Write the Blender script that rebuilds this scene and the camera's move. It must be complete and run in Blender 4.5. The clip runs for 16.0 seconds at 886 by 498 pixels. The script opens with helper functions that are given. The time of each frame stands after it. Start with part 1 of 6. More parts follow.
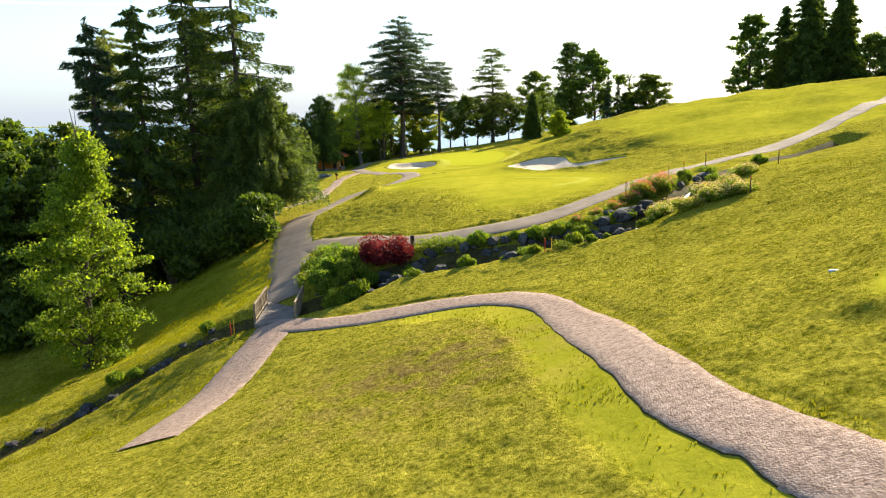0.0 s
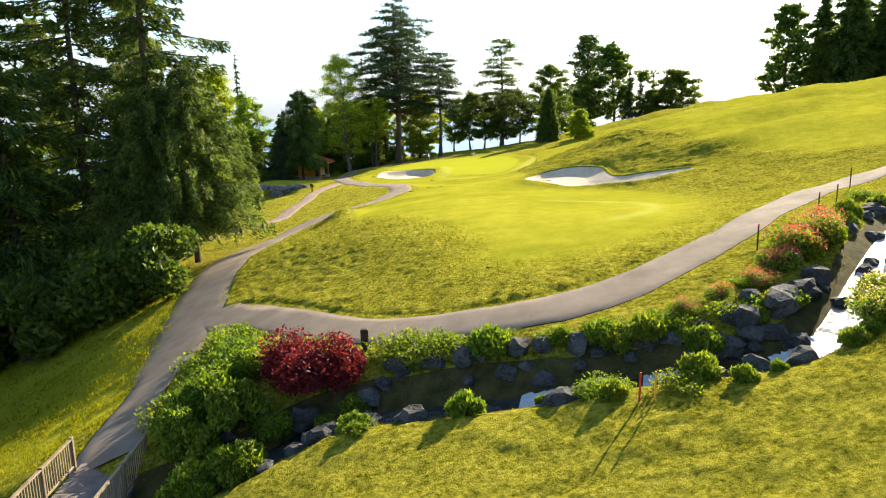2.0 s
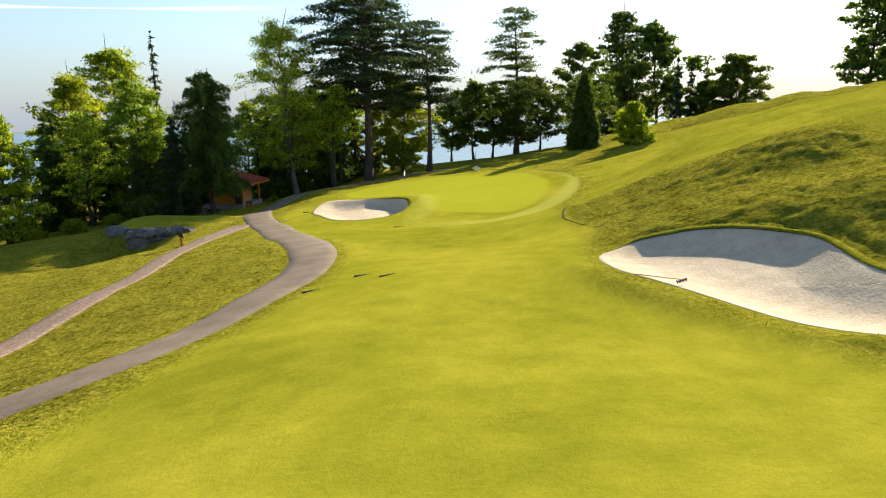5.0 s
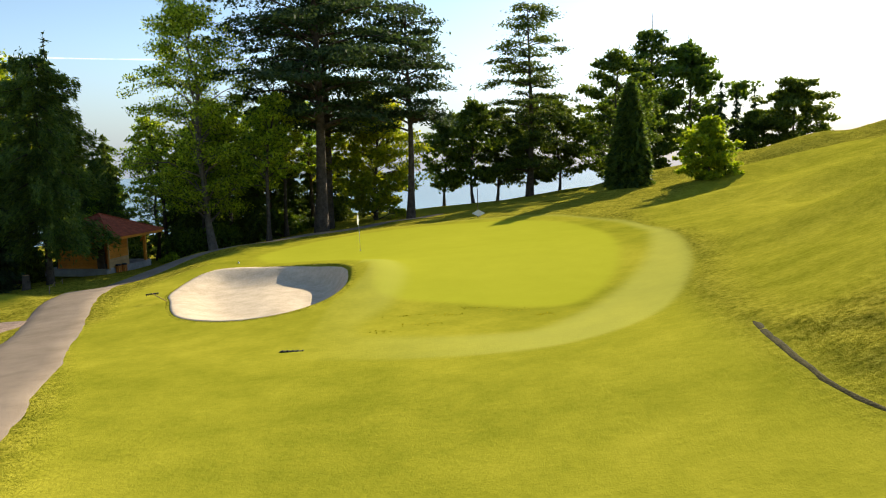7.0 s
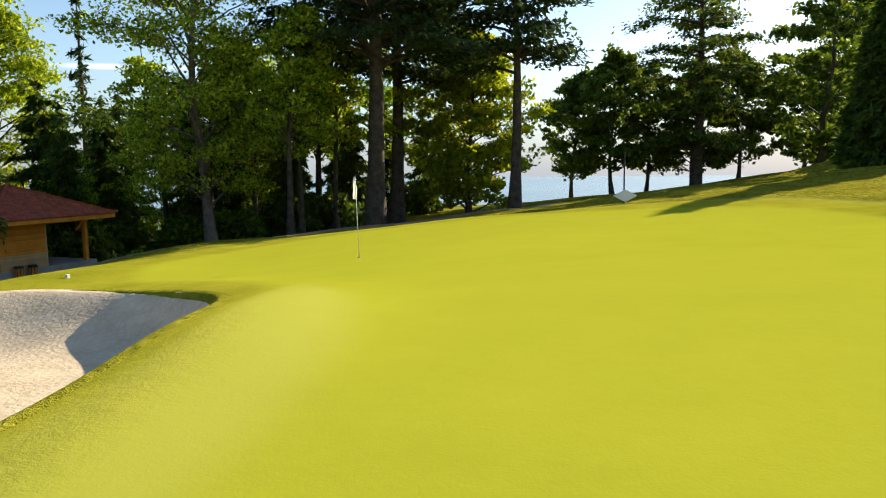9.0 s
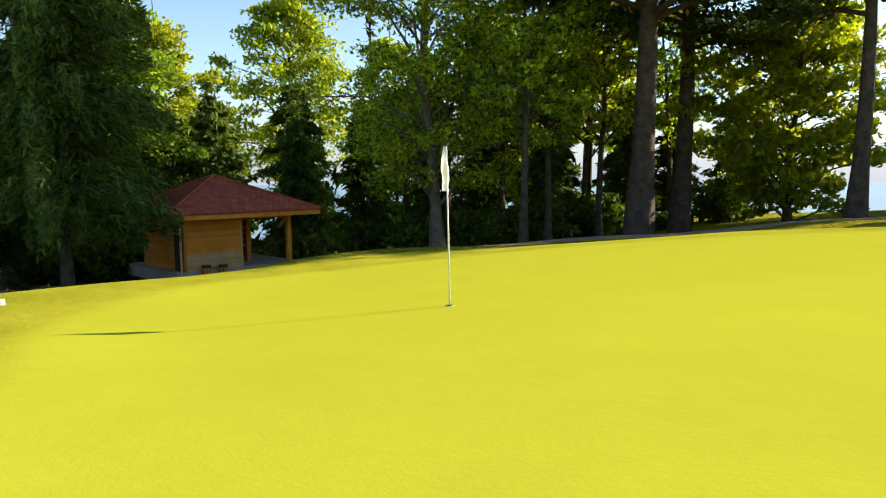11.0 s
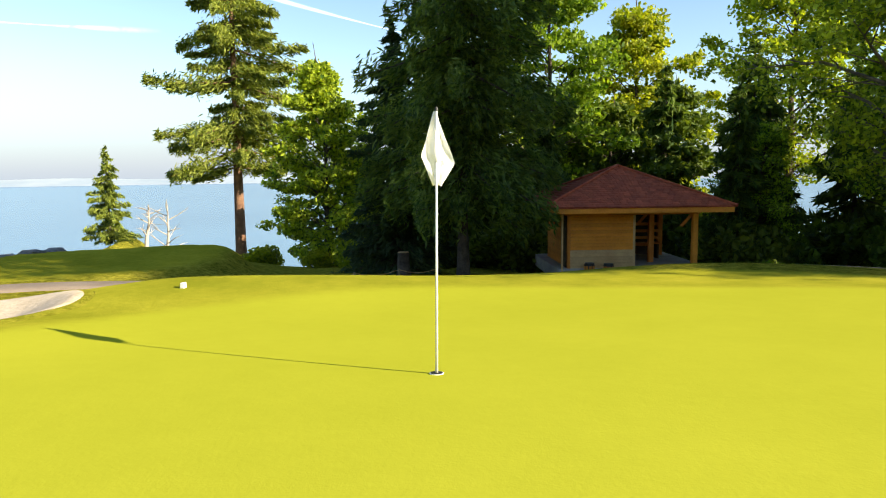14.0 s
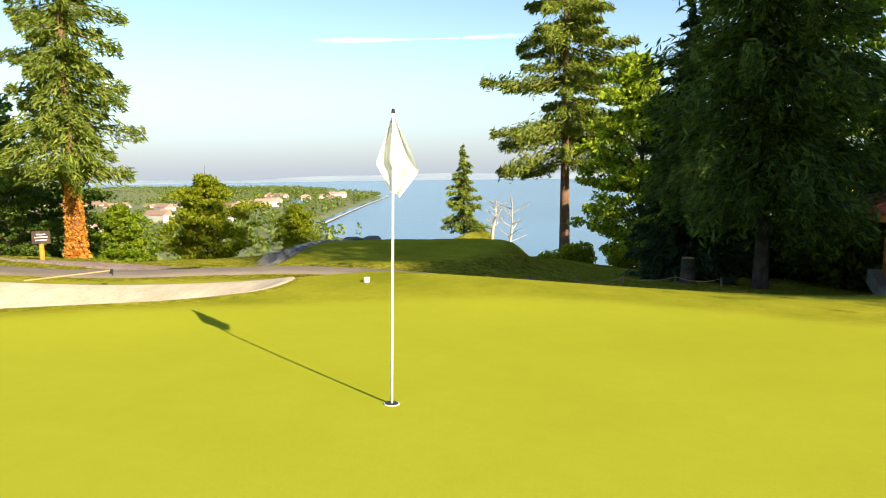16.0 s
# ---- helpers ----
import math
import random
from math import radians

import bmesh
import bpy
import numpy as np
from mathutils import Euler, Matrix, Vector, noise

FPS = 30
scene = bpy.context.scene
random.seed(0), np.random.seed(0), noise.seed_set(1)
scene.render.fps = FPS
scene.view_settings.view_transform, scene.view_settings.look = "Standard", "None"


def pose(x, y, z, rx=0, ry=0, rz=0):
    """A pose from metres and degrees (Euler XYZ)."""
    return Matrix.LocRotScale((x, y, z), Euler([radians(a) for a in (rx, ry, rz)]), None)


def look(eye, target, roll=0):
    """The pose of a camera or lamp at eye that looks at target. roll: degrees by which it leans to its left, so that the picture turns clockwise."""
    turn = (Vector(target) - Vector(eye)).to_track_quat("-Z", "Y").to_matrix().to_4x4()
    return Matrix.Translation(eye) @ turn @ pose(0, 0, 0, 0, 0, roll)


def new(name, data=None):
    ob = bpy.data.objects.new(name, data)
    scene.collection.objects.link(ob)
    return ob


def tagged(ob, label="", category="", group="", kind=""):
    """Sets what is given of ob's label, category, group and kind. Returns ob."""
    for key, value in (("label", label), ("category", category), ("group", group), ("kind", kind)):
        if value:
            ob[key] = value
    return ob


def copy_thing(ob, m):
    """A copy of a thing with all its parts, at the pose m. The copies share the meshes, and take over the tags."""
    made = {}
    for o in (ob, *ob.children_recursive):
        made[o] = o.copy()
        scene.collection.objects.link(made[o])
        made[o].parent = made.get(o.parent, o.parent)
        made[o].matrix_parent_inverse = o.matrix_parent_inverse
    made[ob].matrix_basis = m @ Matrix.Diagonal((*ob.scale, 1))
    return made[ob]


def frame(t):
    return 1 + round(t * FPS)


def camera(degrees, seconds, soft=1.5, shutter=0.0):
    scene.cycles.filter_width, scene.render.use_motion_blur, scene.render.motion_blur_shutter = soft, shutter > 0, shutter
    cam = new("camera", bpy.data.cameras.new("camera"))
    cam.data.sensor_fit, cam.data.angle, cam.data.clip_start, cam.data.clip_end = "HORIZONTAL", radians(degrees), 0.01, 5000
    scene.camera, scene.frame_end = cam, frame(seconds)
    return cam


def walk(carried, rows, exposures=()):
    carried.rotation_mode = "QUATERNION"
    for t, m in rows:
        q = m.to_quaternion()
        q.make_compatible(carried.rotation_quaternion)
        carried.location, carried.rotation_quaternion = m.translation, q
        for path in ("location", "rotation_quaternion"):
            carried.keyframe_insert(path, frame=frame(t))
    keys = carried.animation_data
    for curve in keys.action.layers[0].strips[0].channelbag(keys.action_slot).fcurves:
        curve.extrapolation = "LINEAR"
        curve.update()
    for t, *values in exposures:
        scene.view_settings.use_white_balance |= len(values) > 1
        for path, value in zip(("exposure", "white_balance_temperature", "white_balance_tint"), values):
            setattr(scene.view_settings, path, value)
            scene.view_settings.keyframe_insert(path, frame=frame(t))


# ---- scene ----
cam = camera(64.43, 16.0, 1.1)
PATH = [
    (0.0, (0.000, 0.000, -0.000), (0.000, 9.803, -1.976), -1.23),
    (0.5, (0.119, 4.559, -0.170), (0.099, 14.362, -2.145), -1.19),
    (1.0, (0.330, 9.557, -0.351), (0.275, 19.362, -2.319), -1.20),
    (1.5, (0.610, 15.176, -0.549), (0.531, 24.982, -2.507), -1.15),
    (2.0, (0.967, 21.185, -0.744), (0.879, 30.993, -2.693), -1.17),
    (2.5, (1.606, 27.654, -0.824), (1.463, 37.461, -2.772), -1.37),
    (3.0, (2.003, 34.210, -0.713), (1.847, 44.011, -2.689), -1.33),
    (3.2, (2.172, 37.395, -0.770), (2.020, 47.194, -2.756), -1.38),
    (5.3, (3.132, 67.058, -2.076), (2.936, 76.878, -3.954), -1.36),
    (5.5, (3.206, 69.888, -2.183), (3.014, 79.731, -3.939), -1.38),
    (6.0, (3.415, 77.293, -2.613), (3.224, 87.175, -4.130), -1.38),
    (6.5, (3.438, 84.487, -3.600), (3.273, 94.395, -4.940), -1.24),
    (7.0, (3.528, 91.866, -4.519), (3.385, 101.788, -5.754), -1.18),
    (7.5, (3.666, 98.765, -5.466), (3.453, 108.689, -6.677), -1.19),
    (8.0, (3.847, 104.989, -6.332), (3.208, 114.899, -7.504), -1.08),
    (8.2, (3.937, 107.390, -6.591), (3.101, 117.286, -7.762), -0.98),
    (10.3, (3.791, 122.297, -7.678), (-0.820, 131.107, -8.730), -0.35),
    (10.5, (3.760, 123.132, -7.693), (-1.264, 131.714, -8.748), -0.30),
    (11.0, (3.660, 124.983, -7.832), (-2.382, 132.882, -8.884), -0.45),
    (11.5, (3.638, 126.407, -7.895), (-3.319, 133.513, -8.943), -0.51),
    (12.0, (3.668, 127.690, -7.915), (-4.110, 133.884, -8.981), -0.35),
    (12.5, (3.725, 128.756, -7.934), (-4.719, 134.002, -9.018), -0.43),
    (13.0, (3.725, 129.705, -7.944), (-5.292, 133.887, -9.034), -0.47),
    (13.5, (3.687, 130.618, -7.947), (-5.806, 133.565, -9.043), -0.56),
    (14.0, (3.606, 131.434, -7.937), (-6.181, 133.167, -9.036), -0.59),
    (14.5, (3.440, 132.207, -7.904), (-6.485, 132.701, -9.019), -0.54),
    (15.0, (3.256, 132.940, -7.888), (-6.658, 132.263, -9.009), -0.60),
    (15.5, (3.084, 133.656, -7.857), (-6.664, 131.730, -8.986), -0.71),
    (16.0, (2.730, 134.305, -7.870), (-6.683, 131.117, -8.983), -0.72),
]
walk(cam, [(t, look(eye, target, roll)) for t, eye, target, roll in PATH],
     exposures=[(0.0, 1.57), (1.2, 1.57), (2.2, 1.64), (3.0, 1.46), (5.5, 1.02), (8.0, 0.98), (10.5, 1.35), (12.5, 1.52), (14.0, 1.42), (16.0, 1.21)])

# ---- light: a low morning sun ahead and to the side, clear hazy sky ----
SUN_AZ, SUN_EL = radians(34), radians(24.5)
world = bpy.data.worlds.new("sky")
scene.world = world
world.use_nodes = True
wn, wl = world.node_tree.nodes, world.node_tree.links
wn.clear()
sky = wn.new("ShaderNodeTexSky")
sky.sky_type, sky.sun_disc = "NISHITA", False
sky.sun_elevation, sky.sun_rotation = SUN_EL, SUN_AZ
sky.air_density, sky.dust_density, sky.ozone_density = 1.0, 0.4, 2.0
bg = wn.new("ShaderNodeBackground")
bg.inputs["Strength"].default_value = 0.09
# morning haze: the sky pales towards the horizon all round
co = wn.new("ShaderNodeTexCoord")
sepz = wn.new("ShaderNodeSeparateXYZ")
wl.new(co.outputs["Generated"], sepz.inputs["Vector"])
haze = wn.new("ShaderNodeMapRange")
haze.interpolation_type = "SMOOTHSTEP"
for name, v in (("From Min", -0.02), ("From Max", 0.17), ("To Min", 0.9), ("To Max", 0.0)):
    haze.inputs[name].default_value = v
wl.new(sepz.outputs["Z"], haze.inputs["Value"])
veil = wn.new("ShaderNodeMix")
veil.data_type = "RGBA"
wl.new(haze.outputs["Result"], veil.inputs["Factor"])
wl.new(sky.outputs["Color"], veil.inputs["A"])
veil.inputs["B"].default_value = (2.35, 2.75, 3.35, 1)
wl.new(veil.outputs["Result"], bg.inputs["Color"])
wout = wn.new("ShaderNodeOutputWorld")
wl.new(bg.outputs["Background"], wout.inputs["Surface"])

sun_way = Vector((math.sin(SUN_AZ) * math.cos(SUN_EL), math.cos(SUN_AZ) * math.cos(SUN_EL), math.sin(SUN_EL)))
sun = new("sun", bpy.data.lights.new("sun", "SUN"))
sun.data.energy, sun.data.angle, sun.data.color = 5.0, radians(0.5), (1.0, 0.88, 0.66)
sun.matrix_world = look(sun_way * 200, (0, 0, 0))

# ---- materials ----
def material(name):
    m = bpy.data.materials.new(name)
    m.use_nodes = True
    m.node_tree.nodes.clear()
    return m, m.node_tree.nodes, m.node_tree.links


def ramp(nodes, links, value, stops):
    r = nodes.new("ShaderNodeValToRGB")
    e = r.color_ramp.elements
    while len(e) < len(stops):
        e.new(0.5)
    for k, (at, c) in enumerate(stops):
        e[k].position, e[k].color = at, (*c, 1)
    links.new(value, r.inputs["Fac"])
    return r.outputs["Color"]


def noise_at(nodes, links, scale, detail=4.0, coords=None, rough=0.6):
    n = nodes.new("ShaderNodeTexNoise")
    n.inputs["Scale"].default_value, n.inputs["Detail"].default_value = scale, detail
    n.inputs["Roughness"].default_value = rough
    if coords is None:
        g = nodes.new("ShaderNodeNewGeometry")
        coords = g.outputs["Position"]
    links.new(coords, n.inputs["Vector"])
    return n.outputs["Fac"]


def mixed(nodes, links, fac, a, b, mode="MIX"):
    m = nodes.new("ShaderNodeMix")
    m.data_type, m.blend_type = "RGBA", mode
    for socket, v in ((m.inputs["Factor"], fac), (m.inputs["A"], a), (m.inputs["B"], b)):
        if isinstance(v, (int, float)):
            socket.default_value = v
        elif isinstance(v, tuple):
            socket.default_value = (*v, 1)
        else:
            links.new(v, socket)
    return m.outputs["Result"]


def maths(nodes, links, op, a, b=0.0):
    m = nodes.new("ShaderNodeMath")
    m.operation = op
    for socket, v in ((m.inputs[0], a), (m.inputs[1], b)):
        if isinstance(v, (int, float)):
            socket.default_value = v
        else:
            links.new(v, socket)
    return m.outputs[0]


def bumped(nodes, links, height_value, strength, distance):
    b = nodes.new("ShaderNodeBump")
    b.inputs["Strength"].default_value, b.inputs["Distance"].default_value = strength, distance
    links.new(height_value, b.inputs["Height"])
    return b.outputs["Normal"]


def finish(nodes, links, color, rough=0.8, normal=None, metal=0.0, spec=0.3):
    p = nodes.new("ShaderNodeBsdfPrincipled")
    if isinstance(color, tuple):
        p.inputs["Base Color"].default_value = (*color, 1)
    else:
        links.new(color, p.inputs["Base Color"])
    if isinstance(rough, (int, float)):
        p.inputs["Roughness"].default_value = rough
    else:
        links.new(rough, p.inputs["Roughness"])
    p.inputs["Metallic"].default_value = metal
    p.inputs["Specular IOR Level"].default_value = spec
    if normal is not None:
        links.new(normal, p.inputs["Normal"])
    o = nodes.new("ShaderNodeOutputMaterial")
    links.new(p.outputs["BSDF"], o.inputs["Surface"])
    return p


def surface(name, dark, light, scale, fine, rough=0.85, relief=0.4, depth=0.02, vary=0.0, metal=0.0, spec=0.3):
    """A two-scale stained and grained surface."""
    m, n, l = material(name)
    a = noise_at(n, l, scale)
    b = noise_at(n, l, fine, 3)
    f = maths(n, l, "ADD", maths(n, l, "MULTIPLY", a, 0.6), maths(n, l, "MULTIPLY", b, 0.4))
    c = ramp(n, l, f, [(0.34, dark), (0.66, light)])
    if vary:
        o = n.new("ShaderNodeObjectInfo")
        h = n.new("ShaderNodeHueSaturation")
        l.new(c, h.inputs["Color"])
        l.new(maths(n, l, "ADD", maths(n, l, "MULTIPLY", o.outputs["Random"], vary), 1 - vary / 2), h.inputs["Value"])
        c = h.outputs["Color"]
    finish(n, l, c, rough, bumped(n, l, b, relief, depth), metal, spec)
    return m


def leafy(name, dark, light, glow=0.45, hue=0.03, rough=0.55, gloss=0.25):
    """Leaves: each island of its own shade, light shining through."""
    m, n, l = material(name)
    g = n.new("ShaderNodeNewGeometry")
    o = n.new("ShaderNodeObjectInfo")
    c = ramp(n, l, g.outputs["Random Per Island"], [(0.0, dark), (1.0, light)])
    h = n.new("ShaderNodeHueSaturation")
    l.new(c, h.inputs["Color"])
    l.new(maths(n, l, "ADD", maths(n, l, "MULTIPLY", o.outputs["Random"], hue), 0.5 - hue / 2), h.inputs["Hue"])
    p = n.new("ShaderNodeBsdfPrincipled")
    p.inputs["Roughness"].default_value = rough
    p.inputs["Specular IOR Level"].default_value = gloss
    l.new(h.outputs["Color"], p.inputs["Base Color"])
    t = n.new("ShaderNodeBsdfTranslucent")
    warm = mixed(n, l, 0.5, h.outputs["Color"], (0.9, 0.85, 0.1), "MULTIPLY")
    bright = mixed(n, l, 1.0, warm, (2.2, 2.2, 1.6), "MULTIPLY")
    l.new(bright, t.inputs["Color"])
    x = n.new("ShaderNodeMixShader")
    x.inputs["Fac"].default_value = glow
    l.new(p.outputs["BSDF"], x.inputs[1])
    l.new(t.outputs["BSDF"], x.inputs[2])
    out = n.new("ShaderNodeOutputMaterial")
    l.new(x.outputs["Shader"], out.inputs["Surface"])
    return m


def grass_material():
    m, n, l = material("grass")
    at = n.new("ShaderNodeAttribute")
    at.attribute_name = "cover"
    sep = n.new("ShaderNodeSeparateColor")
    l.new(at.outputs["Color"], sep.inputs["Color"])
    mow, green, dry = sep.outputs["Red"], sep.outputs["Green"], sep.outputs["Blue"]
    big = noise_at(n, l, 0.11, 3)
    mid = noise_at(n, l, 0.9, 4)
    fine = noise_at(n, l, 5.5, 5, rough=0.75)
    blade = noise_at(n, l, 30.0, 3, rough=0.7)
    clump = maths(n, l, "ADD", maths(n, l, "MULTIPLY", mid, 0.25), maths(n, l, "MULTIPLY", fine, 0.75))
    rough_c = ramp(n, l, clump, [(0.35, (0.062, 0.07, 0.006)), (0.48, (0.25, 0.235, 0.022)), (0.63, (0.5, 0.435, 0.055))])
    tone = maths(n, l, "ADD", maths(n, l, "MULTIPLY", big, 0.5), maths(n, l, "ADD", maths(n, l, "MULTIPLY", mid, 0.3), maths(n, l, "MULTIPLY", fine, 0.2)))
    fair_c = ramp(n, l, tone, [(0.38, (0.212, 0.216, 0.015)), (0.5, (0.292, 0.28, 0.022)), (0.62, (0.385, 0.348, 0.032))])
    green_c = ramp(n, l, tone, [(0.3, (0.315, 0.325, 0.022)), (0.7, (0.39, 0.385, 0.03))])
    dry_c = ramp(n, l, fine, [(0.35, (0.13, 0.09, 0.02)), (0.65, (0.3, 0.22, 0.07))])
    c = mixed(n, l, mow, rough_c, fair_c)
    c = mixed(n, l, green, c, green_c)
    c = mixed(n, l, maths(n, l, "MULTIPLY", at.outputs["Alpha"], 0.55), c, (0.44, 0.43, 0.09))
    spots = maths(n, l, "MULTIPLY", dry, ramp(n, l, mid, [(0.42, (0, 0, 0)), (0.58, (1, 1, 1))]))
    c = mixed(n, l, spots, c, dry_c)
    relief = maths(n, l, "MULTIPLY", maths(n, l, "ADD", fine, maths(n, l, "MULTIPLY", blade, 0.4)),
                   maths(n, l, "SUBTRACT", 1.0, maths(n, l, "ADD", maths(n, l, "MULTIPLY", mow, 0.9), maths(n, l, "MULTIPLY", green, 0.08))))
    g = n.new("ShaderNodeNewGeometry")
    lean = n.new("ShaderNodeMix")
    lean.data_type = "VECTOR"
    lean.inputs["Factor"].default_value = 0.62
    l.new(g.outputs["Normal"], lean.inputs["A"])
    lean.inputs["B"].default_value = (0, 0, 1)
    b = n.new("ShaderNodeBump")
    b.inputs["Strength"].default_value, b.inputs["Distance"].default_value = 1.0, 0.16
    l.new(relief, b.inputs["Height"])
    l.new(lean.outputs["Result"], b.inputs["Normal"])
    finish(n, l, c, 0.9, b.outputs["Normal"], spec=0.0)
    return m


GRASS = grass_material()
BLADE = leafy("grass_blades", (0.11, 0.125, 0.004), (0.33, 0.3, 0.014), 0.35, 0.02, 0.9, 0.0)
BLADE_DARK = leafy("rough_shade_blades", (0.055, 0.072, 0.004), (0.3, 0.285, 0.016), 0.3, 0.02, 0.9, 0.0)
ASPHALT = surface("asphalt", (0.18, 0.138, 0.1), (0.3, 0.238, 0.18), 0.7, 45, 0.95, 0.6, 0.015, spec=0.1)
GRAVEL = surface("pink_gravel", (0.17, 0.112, 0.085), (0.52, 0.385, 0.3), 6, 20, 0.95, 1.0, 0.05, spec=0.05)
SAND = surface("bunker_sand", (0.47, 0.365, 0.24), (0.69, 0.56, 0.4), 1.6, 11, 0.95, 0.6, 0.035)
BEACH = surface("pale_beach", (0.5, 0.43, 0.33), (0.66, 0.58, 0.46), 0.02, 0.3, 0.95, 0.2, 0.1)
# real soil, and also the painted shadow lines under turf lips
SOIL_SHADE = surface("dark_soil_shade", (0.03, 0.028, 0.01), (0.11, 0.09, 0.03), 2, 20, 0.95, 0.8, 0.04, spec=0.05)
ROCK = surface("rock", (0.015, 0.015, 0.014), (0.1, 0.096, 0.09), 1.5, 12, 0.9, 0.9, 0.06, vary=0.5)
BARK = surface("bark", (0.035, 0.025, 0.018), (0.13, 0.1, 0.075), 3, 18, 0.95, 1.0, 0.05)
PALE_BARK = surface("pale_bark", (0.3, 0.25, 0.2), (0.55, 0.48, 0.4), 3, 18, 0.9, 0.8, 0.03)
PALE_TRUNK = surface("grey_brown_bark", (0.09, 0.07, 0.052), (0.26, 0.21, 0.165), 3, 18, 0.95, 1.0, 0.05)
RED_BARK = surface("reddish_bark", (0.1, 0.05, 0.03), (0.3, 0.17, 0.1), 2, 14, 0.95, 1.0, 0.05)
LEAF = leafy("deciduous_leaves", (0.06, 0.11, 0.008), (0.24, 0.31, 0.025), 0.5)
LEAF_WOOD = leafy("maple_wood_leaves", (0.035, 0.085, 0.008), (0.46, 0.55, 0.045), 0.4, 0.03, 0.5, 0.15)
# darker copy of LEAF with the wood's shade put into the colour
LEAF_SHADED = leafy("shaded_wood_leaves", (0.03, 0.06, 0.006), (0.14, 0.19, 0.02), 0.35)
# yellow-green leaves, their sunlit brightness put into the colour as well
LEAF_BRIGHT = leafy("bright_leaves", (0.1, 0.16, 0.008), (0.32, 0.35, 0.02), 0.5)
NEEDLE = leafy("spruce_needles", (0.022, 0.052, 0.014), (0.13, 0.175, 0.03), 0.3, 0.02, 0.6, 0.08)
NEEDLE_BLUE = leafy("cedar_needles", (0.024, 0.048, 0.026), (0.08, 0.115, 0.05), 0.25, 0.02, 0.6, 0.08)
# lighter, warmer needle copy: the sunlight is put into its colour
NEEDLE_SUNLIT = leafy("sunlit_needles", (0.055, 0.09, 0.012), (0.27, 0.31, 0.045), 0.3, 0.02)
SHRUB = leafy("shrub_leaves", (0.05, 0.095, 0.008), (0.21, 0.26, 0.02), 0.42)
RED_LEAF = leafy("red_maple_leaves", (0.06, 0.006, 0.008), (0.2, 0.022, 0.024), 0.4, 0.02)
PINK_FLOWER = leafy("red_flowers", (0.3, 0.03, 0.04), (0.6, 0.16, 0.12), 0.3, 0.06)
WALL_ROCK = surface("wall_stone", (0.05, 0.05, 0.05), (0.24, 0.235, 0.225), 1.5, 12, 0.9, 0.9, 0.06, vary=0.5)
IVY = leafy("rust_ivy_leaves", (0.4, 0.19, 0.03), (0.65, 0.36, 0.06), 0.3, 0.02)
WOOD = surface("pine_boards", (0.5, 0.165, 0.014), (0.74, 0.29, 0.03), 1.2, 16, 0.6, 0.3, 0.01, vary=0.25)
PALE_WOOD = surface("weathered_boards", (0.42, 0.25, 0.1), (0.6, 0.39, 0.18), 2, 20, 0.75, 0.3, 0.01, vary=0.2)
RED_WOOD = surface("stained_posts", (0.42, 0.12, 0.015), (0.62, 0.22, 0.03), 2, 18, 0.6, 0.3, 0.01)
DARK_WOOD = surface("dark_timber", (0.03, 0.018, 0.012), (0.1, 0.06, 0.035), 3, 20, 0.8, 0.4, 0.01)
FENCE_WOOD = surface("grey_fence_wood", (0.14, 0.1, 0.06), (0.34, 0.26, 0.16), 3, 22, 0.85, 0.4, 0.01, vary=0.3)
TILE = surface("red_roof_tiles", (0.24, 0.045, 0.02), (0.46, 0.105, 0.045), 2.5, 14, 0.8, 0.4, 0.01, vary=0.45)
CONCRETE = surface("pale_concrete", (0.22, 0.2, 0.18), (0.4, 0.37, 0.34), 1.5, 25, 0.9, 0.4, 0.01)
DECK = surface("worn_grey_deck", (0.12, 0.1, 0.085), (0.26, 0.225, 0.19), 1.5, 25, 0.9, 0.4, 0.01)
DARK_METAL = surface("dark_metal", (0.015, 0.015, 0.016), (0.04, 0.04, 0.042), 6, 40, 0.45, 0.1, 0.002, metal=0.6)
WHITE_PAINT = surface("white_paint", (0.7, 0.7, 0.68), (0.82, 0.82, 0.8), 4, 40, 0.5, 0.1, 0.002)
BLACK_PAINT = surface("black_paint", (0.01, 0.01, 0.01), (0.03, 0.03, 0.03), 4, 40, 0.5, 0.1, 0.002)
RED_PAINT = surface("red_paint", (0.5, 0.03, 0.015), (0.68, 0.07, 0.03), 6, 40, 0.6, 0.1, 0.002)
YELLOW_PAINT = surface("yellow_paint", (0.6, 0.3, 0.02), (0.75, 0.42, 0.05), 6, 40, 0.6, 0.1, 0.002)
FOAM = surface("white_water", (0.55, 0.58, 0.6), (0.9, 0.92, 0.93), 3, 22, 0.35, 1.0, 0.08)
ROOF_FAR = surface("town_roofs", (0.3, 0.17, 0.12), (0.42, 0.28, 0.21), 0.05, 0.6, 0.9, 0.2, 0.1, vary=0.4)
WALL_FAR = surface("town_walls", (0.5, 0.46, 0.4), (0.75, 0.7, 0.62), 0.05, 0.6, 0.9, 0.2, 0.1, vary=0.3)
LOGO_GOLD = surface("pale_gold_print", (0.5, 0.4, 0.24), (0.66, 0.55, 0.36), 8, 60, 0.8, 0.1, 0.002)
m, n, l = material("stream_water")
finish(n, l, ramp(n, l, noise_at(n, l, 0.8, 4), [(0.35, (0.02, 0.025, 0.025)), (0.65, (0.06, 0.065, 0.06))]), 0.12, bumped(n, l, noise_at(n, l, 5.0, 4), 0.6, 0.06), spec=0.5)
STREAM_WATER = m
m, n, l = material("flag_cloth")
p = n.new("ShaderNodeBsdfPrincipled")
p.inputs["Base Color"].default_value = (0.9, 0.9, 0.9, 1)
p.inputs["Roughness"].default_value = 0.8
